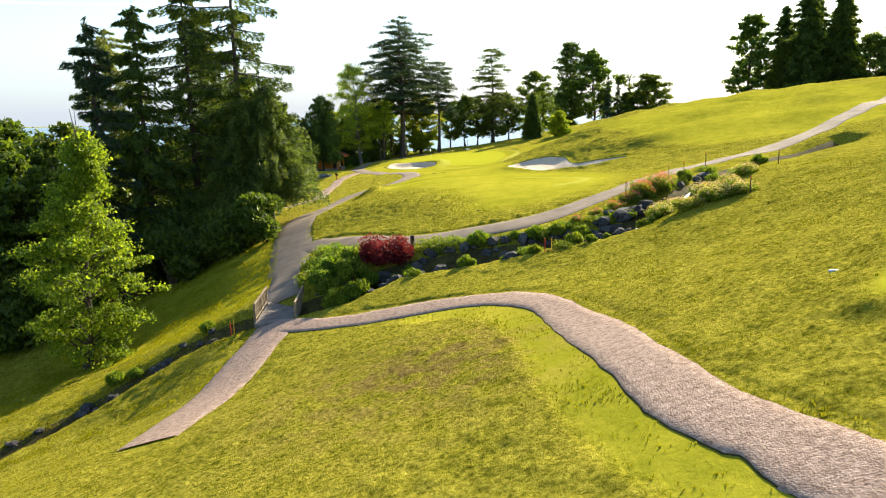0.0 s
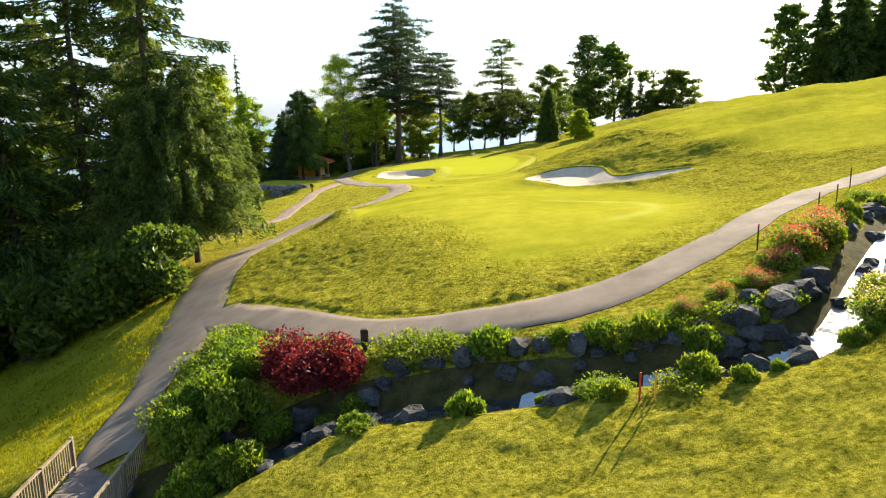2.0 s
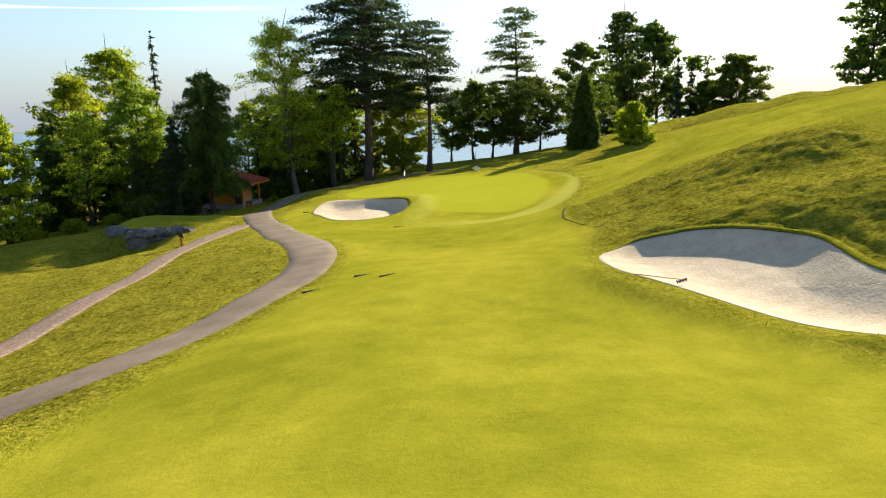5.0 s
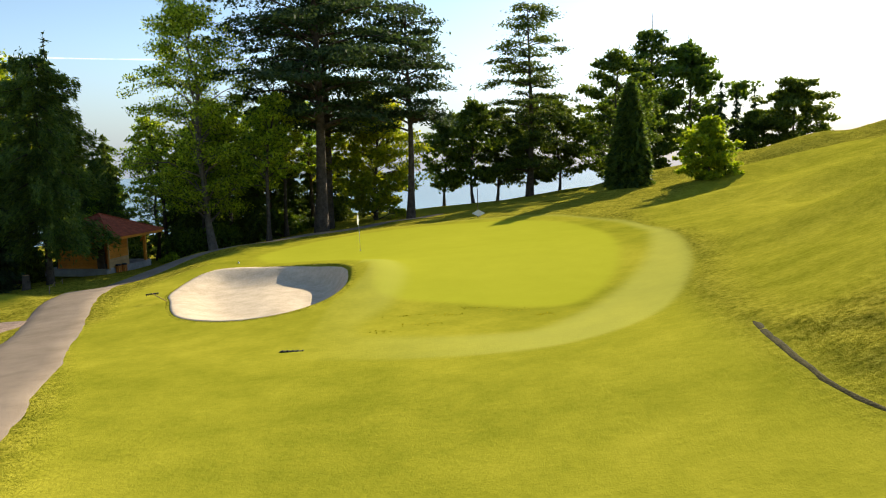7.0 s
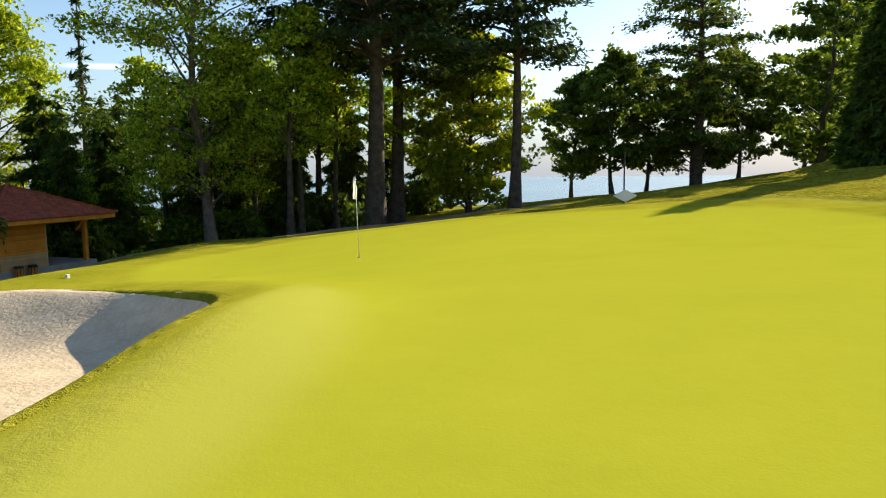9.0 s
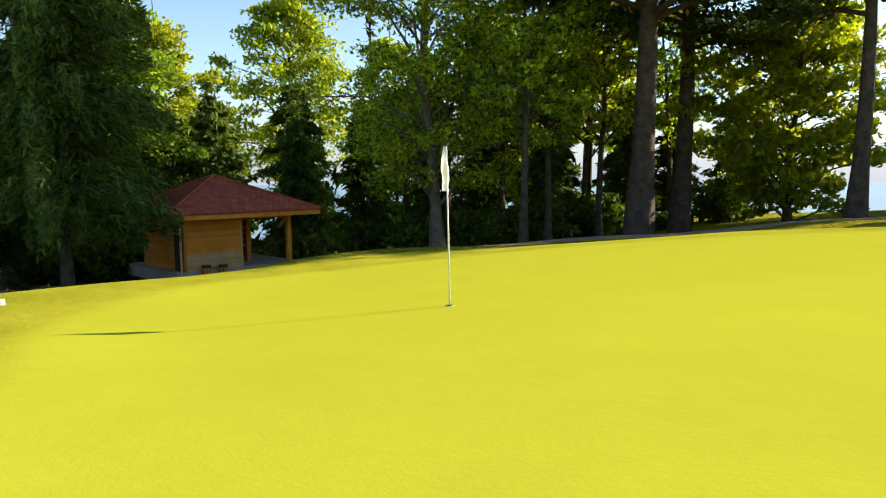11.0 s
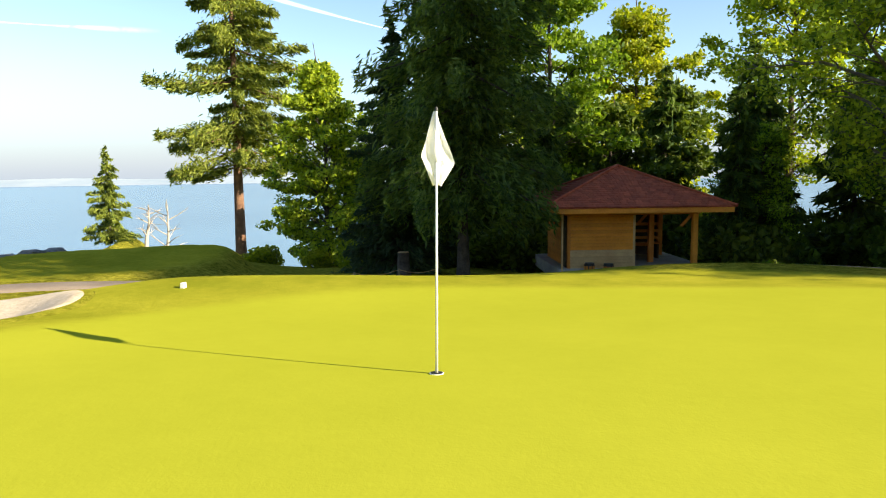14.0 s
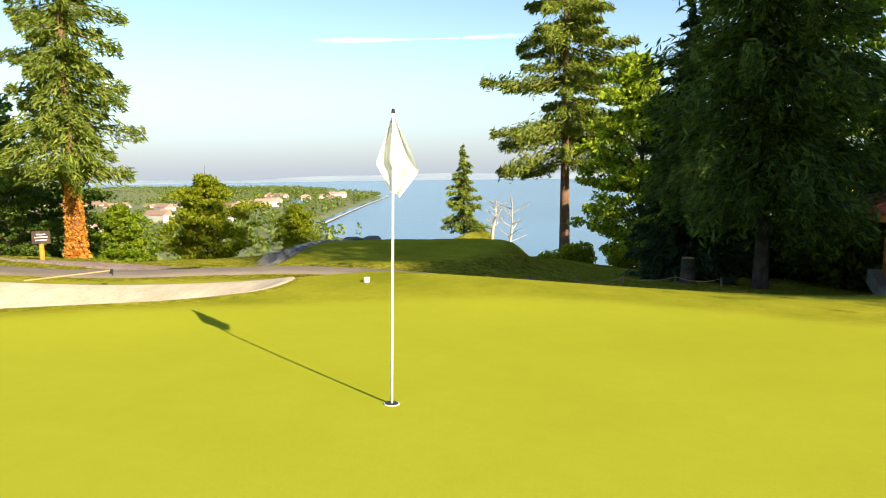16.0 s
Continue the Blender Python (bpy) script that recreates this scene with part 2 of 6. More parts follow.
l.new(bumped(n, l, noise_at(n, l, 18, 3), 0.3, 0.01), p.inputs["Normal"])
t = n.new("ShaderNodeBsdfTranslucent")
t.inputs["Color"].default_value = (0.85, 0.83, 0.78, 1)
x = n.new("ShaderNodeMixShader")
x.inputs["Fac"].default_value = 0.4
l.new(p.outputs["BSDF"], x.inputs[1])
l.new(t.outputs["BSDF"], x.inputs[2])
o = n.new("ShaderNodeOutputMaterial")
l.new(x.outputs["Shader"], o.inputs["Surface"])
CLOTH = m
FAR_WOOD = leafy("far_woods", (0.06, 0.1, 0.02), (0.21, 0.24, 0.05), 0.3)

# ---- the lie of the land ----
HILLS = []


def hill(x, y, spread, rise):
    """A soft rise or hollow."""
    HILLS.append((x, y, spread, rise))


hill(-13, 39, 22, -4.18)
hill(8, 20, 22, 2.66)
hill(17, 49, 22, 3.35)
hill(-14, 66, 22, -0.24)
hill(15, 82, 22, 1.55)
hill(26, 120, 22, 3.55)
hill(-6, 99, 22, -0.38)
hill(26, 152, 22, 0.57)
hill(-2, 132, 22, -0.43)
hill(51, 192, 22, 2.07)
hill(-6, 158, 22, -1.83)
hill(-97, 104, 9, 17.5)
hill(42, 76, 22, 1.09)
hill(60, 110, 22, -0.89)
hill(85, 130, 22, 0.60)
hill(75, 180, 22, 1.22)
hill(94, 227, 22, 7.64)
hill(-40, 60, 22, 0.85)
hill(-35, 90, 22, 0.86)
hill(0, 185, 22, 0.25)
hill(-13, 39, 11, -0.66)
hill(-2, 25, 11, -1.62)
hill(8, 20, 11, -0.06)
hill(14, 31, 11, 0.55)
hill(3, 37, 11, -0.28)
hill(17, 49, 11, -0.47)
hill(2, 50, 11, 0.48)
hill(11, 59, 11, -0.44)
hill(-10, 58, 11, 0.57)
hill(-2, 65, 11, 1.06)
hill(-9, 82, 11, -0.31)
hill(15, 82, 11, -0.55)
hill(25, 83, 11, 0.59)
hill(26, 120, 11, -0.18)
hill(1, 89, 11, -0.56)
hill(-6, 99, 11, -0.94)
hill(-8, 121, 11, -0.37)
hill(9, 103, 11, 0.74)
hill(32, 131, 11, -0.37)
hill(14, 127, 11, -1.59)
hill(15, 139, 11, -1.52)
hill(26, 152, 11, -0.83)
hill(-1, 111, 11, -0.73)
hill(-23, 118, 11, -0.96)
hill(-2, 132, 11, -0.15)
hill(-18, 130, 11, 0.10)
hill(-21, 140, 11, 0.08)
hill(6, 146, 11, 1.46)
hill(-6, 158, 11, -0.06)
hill(-21, 50, 11, -1.42)
hill(6, 10, 11, 0.72)
hill(4, 122, 11, -0.39)
hill(-28, 102, 11, -1.25)
hill(30, 65, 11, -1.52)
hill(20, 10, 11, 2.73)
hill(30, 30, 11, 2.52)
hill(-25, 150, 11, -0.22)
hill(-30, 165, 11, -2.36)
hill(-12, 72, 11, 0.13)
hill(5, 80, 11, -0.59)
hill(7, 70, 11, -0.25)
hill(-13, 39, 6, 1.07)
hill(-8, 31, 6, 0.12)
hill(-2, 25, 6, 0.83)
hill(3, 32, 6, -0.19)
hill(14, 31, 6, -0.57)
hill(-7, 38, 6, -0.17)
hill(8, 42, 6, -0.47)
hill(17, 49, 6, -0.25)
hill(-2, 43, 6, 0.60)
hill(11, 59, 6, -0.14)
hill(-10, 58, 6, -0.60)
hill(-14, 66, 6, -0.19)
hill(-13, 52, 6, 0.41)
hill(-6, 65, 6, 0.20)
hill(-9, 82, 6, 0.22)
hill(15, 82, 6, -1.30)
hill(15, 67, 6, -0.67)
hill(20, 76, 6, -0.29)
hill(20, 89, 6, 0.34)
hill(1, 89, 6, 0.59)
hill(8, 88, 6, -0.07)
hill(-6, 99, 6, 0.87)
hill(-8, 121, 6, 0.34)
hill(-2, 124, 6, 0.32)
hill(9, 103, 6, -0.27)
hill(10, 97, 6, -1.21)
hill(12, 119, 6, -0.91)
hill(-1, 111, 6, -0.43)
hill(-16, 123, 6, 0.08)
hill(-8, 129, 6, -0.11)
hill(-10, 95, 6, -0.40)
hill(-15, 88, 6, -0.63)
hill(-13, 105, 6, -0.13)
hill(-16, 76, 6, -0.38)
hill(-21, 50, 6, -1.11)
hill(-19, 31, 6, -1.40)
hill(-10, 73, 6, -1.00)
hill(-6, 107, 6, 0.30)
hill(5, 80, 6, -0.22)
hill(0, 75, 6, 0.47)
hill(7, 70, 6, -0.17)
hill(8, 125, 6, 0.60)
hill(10, 111, 6, -1.41)
hill(1, 100, 6, -0.73)


def soft(v, w):
    return w * np.logaddexp(0, v / w)


def smooth(points, per=8, closed=False):
    """A smooth curve through the points."""
    p = np.array(points, float)
    n = len(p)
    out = []
    for k in range(n if closed else n - 1):
        a, b, c, d = (p[(k + j) % n] if closed else p[min(max(k + j, 0), n - 1)] for j in (-1, 0, 1, 2))
        for u in np.linspace(0, 1, per, endpoint=False):
            out.append(0.5 * (2 * b + (c - a) * u + (2 * a - 5 * b + 4 * c - d) * u * u + (3 * b - a - 3 * c + d) * u ** 3))
    if not closed:
        out.append(p[-1])
    return np.array(out)


def line_distance(x, y, line, closed=False):
    """Distance from places to a line, and how far along it."""
    best = np.full(x.shape, 1e9)
    seg = list(zip(line, np.roll(line, -1, 0))) if closed else list(zip(line[:-1], line[1:]))
    for (ax, ay), (bx, by) in seg:
        dx, dy = bx - ax, by - ay
        u = np.clip(((x - ax) * dx + (y - ay) * dy) / (dx * dx + dy * dy + 1e-12), 0, 1)
        best = np.minimum(best, np.hypot(x - ax - u * dx, y - ay - u * dy))
    return best


def inside(x, y, loop):
    """Signed distance to a closed loop, positive inside."""
    odd = np.zeros(x.shape, bool)
    for (ax, ay), (bx, by) in zip(loop, np.roll(loop, -1, 0)):
        cross = ((ay > y) != (by > y)) & (x < (bx - ax) * (y - ay) / (by - ay + 1e-12) + ax)
        odd ^= cross
    d = line_distance(x, y, loop, True)
    return np.where(odd, d, -d)


def step(v, lo, hi):
    u = np.clip((v - lo) / (hi - lo), 0, 1)
    return u * u * (3 - 2 * u)


STREAM = smooth([(36, 63), (29, 58.5), (23, 53.4), (19.9, 49.9), (17, 46.3), (13.8, 42.2), (11.2, 39.5), (9, 39.3), (7, 39.7), (5.4, 40.1), (3.5, 40.3), (0.5, 40.9), (-2.5, 41.1), (-4.4, 40.2), (-6.4, 39.3), (-9.6, 39.3), (-13, 39.6), (-16, 38.4), (-20, 36.2), (-24, 32.5), (-30, 27)], 6)
CART_PATH = smooth([(-9.9, 41.2), (-10.6, 44.6), (-11, 48.5), (-11.1, 53.2), (-9.0, 52.9), (-6.6, 49.9), (-3.2, 46.6), (-0.2, 44.9), (2.7, 44.3), (5.6, 44.7), (8.9, 46.7), (12.2, 49.4), (16, 53.7), (20.5, 58), (26, 61.4), (32, 65.4), (44, 75), (58, 86), (74, 95)], 8)
HUT_PATH = smooth([(-11, 48.5), (-11.7, 53), (-12.5, 57.5), (-13.1, 62), (-13.1, 67), (-12.5, 72.5), (-10.3, 78.5), (-7, 82.6), (-5.3, 87), (-4.4, 91.5), (-4.1, 95), (-4.5, 99), (-6.5, 105.2), (-11.3, 116.4), (-14.2, 123.5), (-16, 130.6), (-15.6, 136.5), (-13.5, 143.5), (-9, 150), (-4, 153.5), (2, 158)], 8)
SIDE_PATH = smooth([(-30, 80), (-22, 83), (-18, 84.4), (-16.2, 89), (-15.8, 93.5), (-15.8, 98), (-15.7, 103), (-15.8, 109), (-15.4, 115.5), (-14.6, 120)], 8)
GRAVEL_PATH = smooth([(-10.5, 22.8), (-10.3, 25.5), (-10, 28.8), (-9.7, 32), (-9.3, 35), (-9.1, 37)], 8)
GRAVEL_LOOP = smooth([(-9.6, 36.6), (-7, 35.2), (-4.2, 34.3), (-1.7, 33.4), (0.7, 32.2), (2.6, 30.6), (3.8, 28.2), (4.4, 25.3), (4.7, 21.6), (4.8, 17.8), (5.0, 14.4), (5.6, 11.9), (6.2, 10), (6.9, 7.9), (8.0, 4.6), (9.4, -0.4), (11.4, -8)], 8)
LAWN = np.vstack([GRAVEL_LOOP, [(-9.6, -8)]])
GREEN = smooth([(0.2, 121.7), (0.5, 118.6), (1.6, 116.9), (3.4, 115.9), (5, 115), (6.6, 114.4), (7.8, 114.8), (9.3, 117.6), (10.6, 121.5), (11.6, 127), (12, 133), (11, 139), (7, 141.6), (1, 142), (-5, 140), (-8, 134.5), (-6.4, 129.4), (-1.6, 126.4)], 8, True)
COLLAR = smooth([(-1.5, 110), (0.7, 109), (3.5, 108.4), (6.5, 108.4), (9.2, 110.6), (11.8, 116), (13.6, 122), (14.6, 130), (14.2, 137), (10.5, 143), (0, 145.5), (-8, 142.5), (-11.5, 135), (-9.5, 129.8), (-3.6, 127), (-0.4, 123), (-0.8, 117.5), (-2.2, 113.5)], 8, True)
FAIRWAY = smooth([(-5.8, 70.5), (-1.4, 62.6), (1.4, 57.2), (2.5, 54.1), (2.9, 50.6), (7.4, 50.4), (11.5, 52.8), (13.9, 57.3), (15.4, 63.6), (14.6, 70), (11.5, 78), (8, 85), (8.4, 91), (9.4, 97), (9.2, 103), (10.4, 112), (12.6, 120), (6, 122), (-0.5, 121), (-3, 114.5), (-9.5, 119), (-9.6, 115), (-5, 106), (-2.6, 99), (-2.2, 91), (-3.4, 85.5), (-5.2, 80)], 8, True)
BUNKER_FRONT = smooth([(-8.5, 121), (-6.6, 116.9), (-4.2, 115.3), (-2.2, 115.7), (-1.1, 117.6), (-0.8, 121), (-1.9, 125.2), (-4.5, 127.0), (-7.2, 127.9), (-9.2, 126.9), (-9.4, 123.4)], 8, True)
BUNKER_BIG = smooth([(8.5, 89.3), (8.5, 87), (9.3, 85), (10.4, 82.6), (12, 79.6), (14.4, 76.8), (17, 75.4), (20.2, 76.4), (18.5, 78.9), (16, 81.2), (15.3, 83.2), (15.2, 86), (14.2, 88), (13, 89.4), (11.7, 90.3), (10, 90.7)], 8, True)
TEE_TOP = smooth([(-17.5, 122.2), (-17.6, 126.0), (-20.3, 127.7), (-25, 128.2), (-27, 126), (-26, 121), (-23.2, 119.9)], 8, True)
BANK_BRIGHT = smooth([(-11.6, 46.5), (-13.4, 52), (-14.6, 58), (-15.2, 64), (-17, 68), (-24, 68), (-31, 62), (-32, 54), (-25, 46.5), (-17, 44)], 8, True)
SLOPE_MOWN = smooth([(9.8, 106), (12, 105), (15, 104.3), (18, 102), (21.5, 98), (23, 91), (23, 83), (25, 75), (31, 70), (60, 74), (60, 130), (40, 160), (22, 150), (15, 138), (13.5, 122), (10.5, 112)], 8, True)
YOUNG_TEE = smooth([(10.4, 16), (12.4, 18.6), (14.5, 22), (19, 21), (20, 14), (15, 12)], 8, True)


def land(x, y):
    """The height of the open ground, before anything is cut into it."""
    north = 1 / (1 + np.exp(-(y - 95) / 8))
    z = -9.3 + 13 * np.exp(-(((x - 80) / 45) ** 2 + ((y - 110) / 90) ** 2))
    z = z - (0.42 * (1 - north) + 0.09 * north) * soft(-15 - x, 4) - 0.3 * soft(-62 - x, 10)
    z = z - 0.33 * soft(y - 185, 6) / (1 + np.exp(np.clip((x - 35) / 10, -60, 60)))
    for hx, hy, spread, rise in HILLS:
        z = z + rise * np.exp(-((x - hx) ** 2 + (y - hy) ** 2) / (2 * spread ** 2))
    # the bank behind the front bunker, and the shelf where the track passes
    z = z - 0.42 * np.exp(-(((x + 9.9) / 3) ** 2 + ((y - 121.5) / 4) ** 2))
    z = z + 0.3 * np.exp(-(((x + 18) / 7) ** 2 + ((y - 110) / 6) ** 2))
    z = z + 0.24 * np.exp(-(((x - 0.1) / 1.2) ** 2 + ((y - 122.6) / 2.4) ** 2))
    z = z + 0.36 * np.exp(-(((x + 9.2) / 2.2) ** 2 + ((y - 130.5) / 4) ** 2))
    z = z + 0.12 * np.exp(-(((x + 11) / 2.2) ** 2 + ((y - 139) / 4.5) ** 2))
    z = z - 0.55 * np.exp(-(((x + 16) / 2.6) ** 2 + ((y - 134) / 7) ** 2))
    # the ground falls away behind the green, towards the hut
    z = z - 0.66 * step(-x, 15.5, 19) * step(y, 127.5, 131) * (1 - step(y, 147, 158)) * (1 - step(-x, 32, 44))
    z = z - 0.24 * np.exp(-(((x + 4.5) / 5) ** 2 + ((y - 148) / 4.5) ** 2)) - 0.42 * np.exp(-(((x - 3.5) / 5) ** 2 + ((y - 149) / 5) ** 2))
    z = z + 0.8 * np.exp(-(((x + 7.2) / 1.5) ** 2 + ((y - 74) / 3.2) ** 2))
    z = z - 0.14 * soft(-32 - x, 4) * step(y, 106, 116) * (1 - step(y, 150, 175))
    z = z + 0.12 * np.exp(-(((x + 9.8) / 1.6) ** 2 + ((y - 128.6) / 1.6) ** 2))
    return z


TEE_Z = -10.82


def height(x, y):
    x, y = np.asarray(x, float), np.asarray(y, float)
    z = land(x, y)
    near = (np.abs(x) < 60) & (y > -30) & (y < 200)
    if near.any():
        a, b, h = x[near], y[near], z[near]
        h = h - 1.0 * np.exp(-(line_distance(a, b, STREAM) / 1.25) ** 2)
        tee = inside(a, b, TEE_TOP)
        h = h - 1.5 * np.exp(-((a + 24.5) / 4) ** 2 - ((b - 116.5) / 3.5) ** 2)
        h = h + (TEE_Z + 0.03 * np.exp(-((a + 24) / 3) ** 2) - h) * step(tee, -0.9, 0.5)
        young = inside(a, b, YOUNG_TEE)
        h = h + 0.25 * step(young, -1.5, 0.5)
        for loop, mid, reach, way, gentle, steep, bank in ((BUNKER_FRONT, (-5, 121.5), 4.2, (0.95, 0.3), 0.62, 0.9, 0.1), (BUNKER_BIG, (13, 83.5), 4.0, (0.62, 0.78), 0.35, 0.4, 0.0)):
            d = inside(a, b, loop)
            towards = step(((a - mid[0]) * way[0] + (b - mid[1]) * way[1]) / reach, 0.1, 0.75)
            h = h + bank * towards * np.exp(-((d + 1.0) / 0.9) ** 2)
            if loop is BUNKER_BIG:
                h = h + 0.3 * step(-((a - 14) * 0.75 + (b - 83) * 0.66), -1, 3) * np.exp(-((d + 0.9) / 0.9) ** 2)
            h = h - (gentle + (steep - gentle) * towards) * step(d, -0.1, 2.1 - (1.2 if loop is BUNKER_FRONT else 0.5) * towards)
        ripple = np.sin(a * 0.55 + 1.3 * np.sin(b * 0.21)) * np.sin(b * 0.43 + 1.1 * np.sin(a * 0.3))
        mown = np.maximum(step(inside(a, b, FAIRWAY), -2, 2), step(inside(a, b, COLLAR), -2, 2))
        h = h + 0.09 * ripple * (1 - 0.85 * mown)
        slope = step(a, 12, 24) * step(b, 62, 90) * step(-inside(a, b, BUNKER_BIG), 1, 7)
        swell = np.sin(0.34 * b + 0.2 * a + 1.5 * np.sin(0.11 * a)) + 0.6 * np.sin(0.62 * b - 0.27 * a + 2.0)
        h = h + 0.38 * slope * (1 - mown) * swell
        z[near] = h
    far = np.hypot(x, y - 100)
    lake_bed = -74.0
    blend = step(far, 170, 420)
    z = z * (1 - blend) + lake_bed * blend
    return np.maximum(z, lake_bed)


def height_at(x, y):
    return float(height(np.array([x]), np.array([y]))[0])


def mesh_from(name, verts, faces, mat, smooth_shade=True):
    """A mesh from an array of corners and an array of quads or triangles."""
    me = bpy.data.meshes.new(name)
    verts, faces = np.asarray(verts, np.float32), np.asarray(faces, np.int32)
    n, k = faces.shape
    me.vertices.add(len(verts))
    me.vertices.foreach_set("co", verts.ravel())
    me.loops.add(n * k)
    me.loops.foreach_set("vertex_index", faces.ravel())
    me.polygons.add(n)
    me.polygons.foreach_set("loop_start", np.arange(0, n * k, k, dtype=np.int32))
    me.polygons.foreach_set("use_smooth", np.full(n, smooth_shade))
    me.materials.append(mat)
    me.update(calc_edges=True)
    return me


def grid_faces(rows, cols):
    i = np.arange(rows * cols).reshape(rows, cols)
    return np.stack([i[:-1, :-1], i[:-1, 1:], i[1:, 1:], i[1:, :-1]], -1).reshape(-1, 4)


def spread_axis(lo, hi, pitch, reach):
    inner = np.arange(lo, hi + 1e-6, pitch)
    steps = np.cumsum(pitch * 1.17 ** np.arange(1, 60))
    steps = steps[steps < reach]
    return np.concatenate([lo - steps[::-1], inner, hi + steps])


gx, gy = spread_axis(-44, 44, 0.5, 4800), spread_axis(-14, 182, 0.5, 4800)
# a closer mesh where the camera passes low
gx = np.unique(np.concatenate([gx, np.arange(-10, 16, 0.5) + 0.25]))
gy = np.unique(np.concatenate([gy, np.arange(104, 130, 0.5) + 0.25, np.arange(76, 92, 0.5) + 0.25]))
X, Y = np.meshgrid(gx, gy)
Z = height(X, Y)
for loop in (BUNKER_FRONT, BUNKER_BIG):
    Z = Z - 0.3 * step(inside(X, Y, loop), 0.3, 0.8)
ground = new("ground", mesh_from("ground", np.stack([X, Y, Z], -1).reshape(-1, 3), grid_faces(len(gy), len(gx)), GRASS))
tagged(ground, "sunlit golf course grass, mown fairway and shaggy rough", "ground", kind="structure")
ARC = smooth([(7.5, 66), (11, 64), (12.4, 61), (11.6, 57.8), (9.4, 56)], 6)


def cover_at(x, y):
    """What grows where: mown, putting green, dry, and freshly dusted pale turf."""
    wide = 1.0 + 1.3 * (1 - step(y, 60, 72))
    mow = np.maximum(step(inside(x, y, FAIRWAY), -1.2 * wide, 0.8 * wide), step(inside(x, y, COLLAR), -0.5, 0.5))
    mow = np.maximum(mow, 0.9 * step(inside(x, y, TEE_TOP), -0.5, 0.8))
    mow = np.maximum(mow, step(inside(x, y, YOUNG_TEE), -0.4, 0.4))
    mow = np.maximum(mow, step(inside(x, y, BUNKER_FRONT), -3.2, -1.6))
    mow = np.maximum(mow, 0.8 * step(inside(x, y, SLOPE_MOWN), -0.8, 2.0))
    # the bank takes the mown colour to stand in for backlit grass
    mow = np.maximum(mow, step(inside(x, y, BANK_BRIGHT), -0.8, 1.2))
    near = (y < 34) & (x > -2) & (x < 12) & (y > -12)
    if near.any():
        d = line_distance(x[near], y[near], GRAVEL_LOOP)
        mow[near] = np.maximum(mow[near], 0.9 * step(-d, -2.6, -2.0) * step(inside(x[near], y[near], LAWN), -0.3, 0.3))
    putting = np.maximum(step(inside(x, y, GREEN), -0.35, 0.35), 0.6 * step(inside(x, y, YOUNG_TEE), -0.2, 0.3))
    bare = np.exp(-((x + 1) / 5) ** 2 - ((y - 22) / 5) ** 2) + 0.9 * np.exp(-((x + 15.5) / 2.5) ** 2 - ((y - 68) / 6) ** 2)
    rim = inside(x, y, COLLAR)
    band = np.interp(y, [108, 112, 119, 128, 140], [2.3, 2.9, 2.0, 0.9, 0.5])
    pale = step(rim, -0.1, 0.25) * (1 - step(rim, band - 0.5, band + 0.4)) * step(x + 0.25 * (y - 110), -2.0, 6.0) * np.where(x > -1, 1, 0)
    pale = np.maximum(pale, 0.9 * np.exp(-(line_distance(x, y, ARC) / 0.5) ** 2))
    return np.stack([mow, putting, np.clip(bare, 0, 1), np.clip(pale, 0, 1)], -1).astype(np.float32)


cover = cover_at(X, Y)
ground.data.color_attributes.new("cover", "FLOAT_COLOR", "POINT").data.foreach_set("color", cover.ravel())


def ribbon(name, line, width, mat, label, lift=0.045, ends=0.0):
    """A path laid on the ground along a line, its edges a little uneven and turned down into the grass."""
    line = np.array(line)
    fine = [line[0]]
    for a, b in zip(line[:-1], line[1:]):
        m = max(1, int(np.hypot(*(b - a)) / 0.4))
        fine += [a + (b - a) * (k + 1) / m for k in range(m)]
    line = np.array(fine)
    way = np.gradient(line, axis=0)
    way /= np.linalg.norm(way, axis=1)[:, None]
    side = np.stack([way[:, 1], -way[:, 0]], 1)
    rng = np.random.default_rng(len(line))
    wob = np.convolve(rng.normal(0, 1, len(line) + 8), np.ones(9) / 9, "valid") * 0.22
    wob2 = np.convolve(rng.normal(0, 1, len(line) + 8), np.ones(9) / 9, "valid") * 0.22
    across = np.array([-1.12, -1, -0.6, -0.2, 0.2, 0.6, 1, 1.12])
    drop = np.array([-0.09, -0.01, 0.008, 0.012, 0.012, 0.008, -0.01, -0.09])
    half = width / 2
    off = across[None, :] * half + np.where(across < 0, -wob[:, None], wob2[:, None]) * np.abs(across)[None, :]
    px, py = line[:, None, 0] + side[:, None, 0] * off, line[:, None, 1] + side[:, None, 1] * off
    pz = height(px, py) + lift + drop[None, :]
    ob = new(name, mesh_from(name, np.stack([px, py, pz], -1).reshape(-1, 3), grid_faces(len(line), 8)[:, ::-1], mat))
    return tagged(ob, label, "path", kind="structure")


def verge(line, width, lift=0.02):
    """A dark soil strip along a path's edges, the turf lip's shadow put into its colour."""
    ob = ribbon("path_edge", line, width, SOIL_SHADE, "dark soil edge beside the path, darkened for the turf lip's shadow", lift)
    return ob


verge(CART_PATH, 2.14)
verge(HUT_PATH, 2.4)
verge(GRAVEL_LOOP, 1.74, 0.03)
ribbon("cart_path", CART_PATH, 2.0, ASPHALT, "worn grey asphalt cart path winding round the mound")
ribbon("cart_path", HUT_PATH, 2.3, ASPHALT, "grey asphalt cart path climbing past the green to the hut", 0.055)
ribbon("cart_path", smooth([(-11.2, 49.5), (-11.9, 53.5), (-12.7, 58), (-13.2, 62.5), (-13.2, 67.5), (-12.7, 72)], 8), 3.1, ASPHALT, "broad worn asphalt fork where two cart paths meet", 0.057)
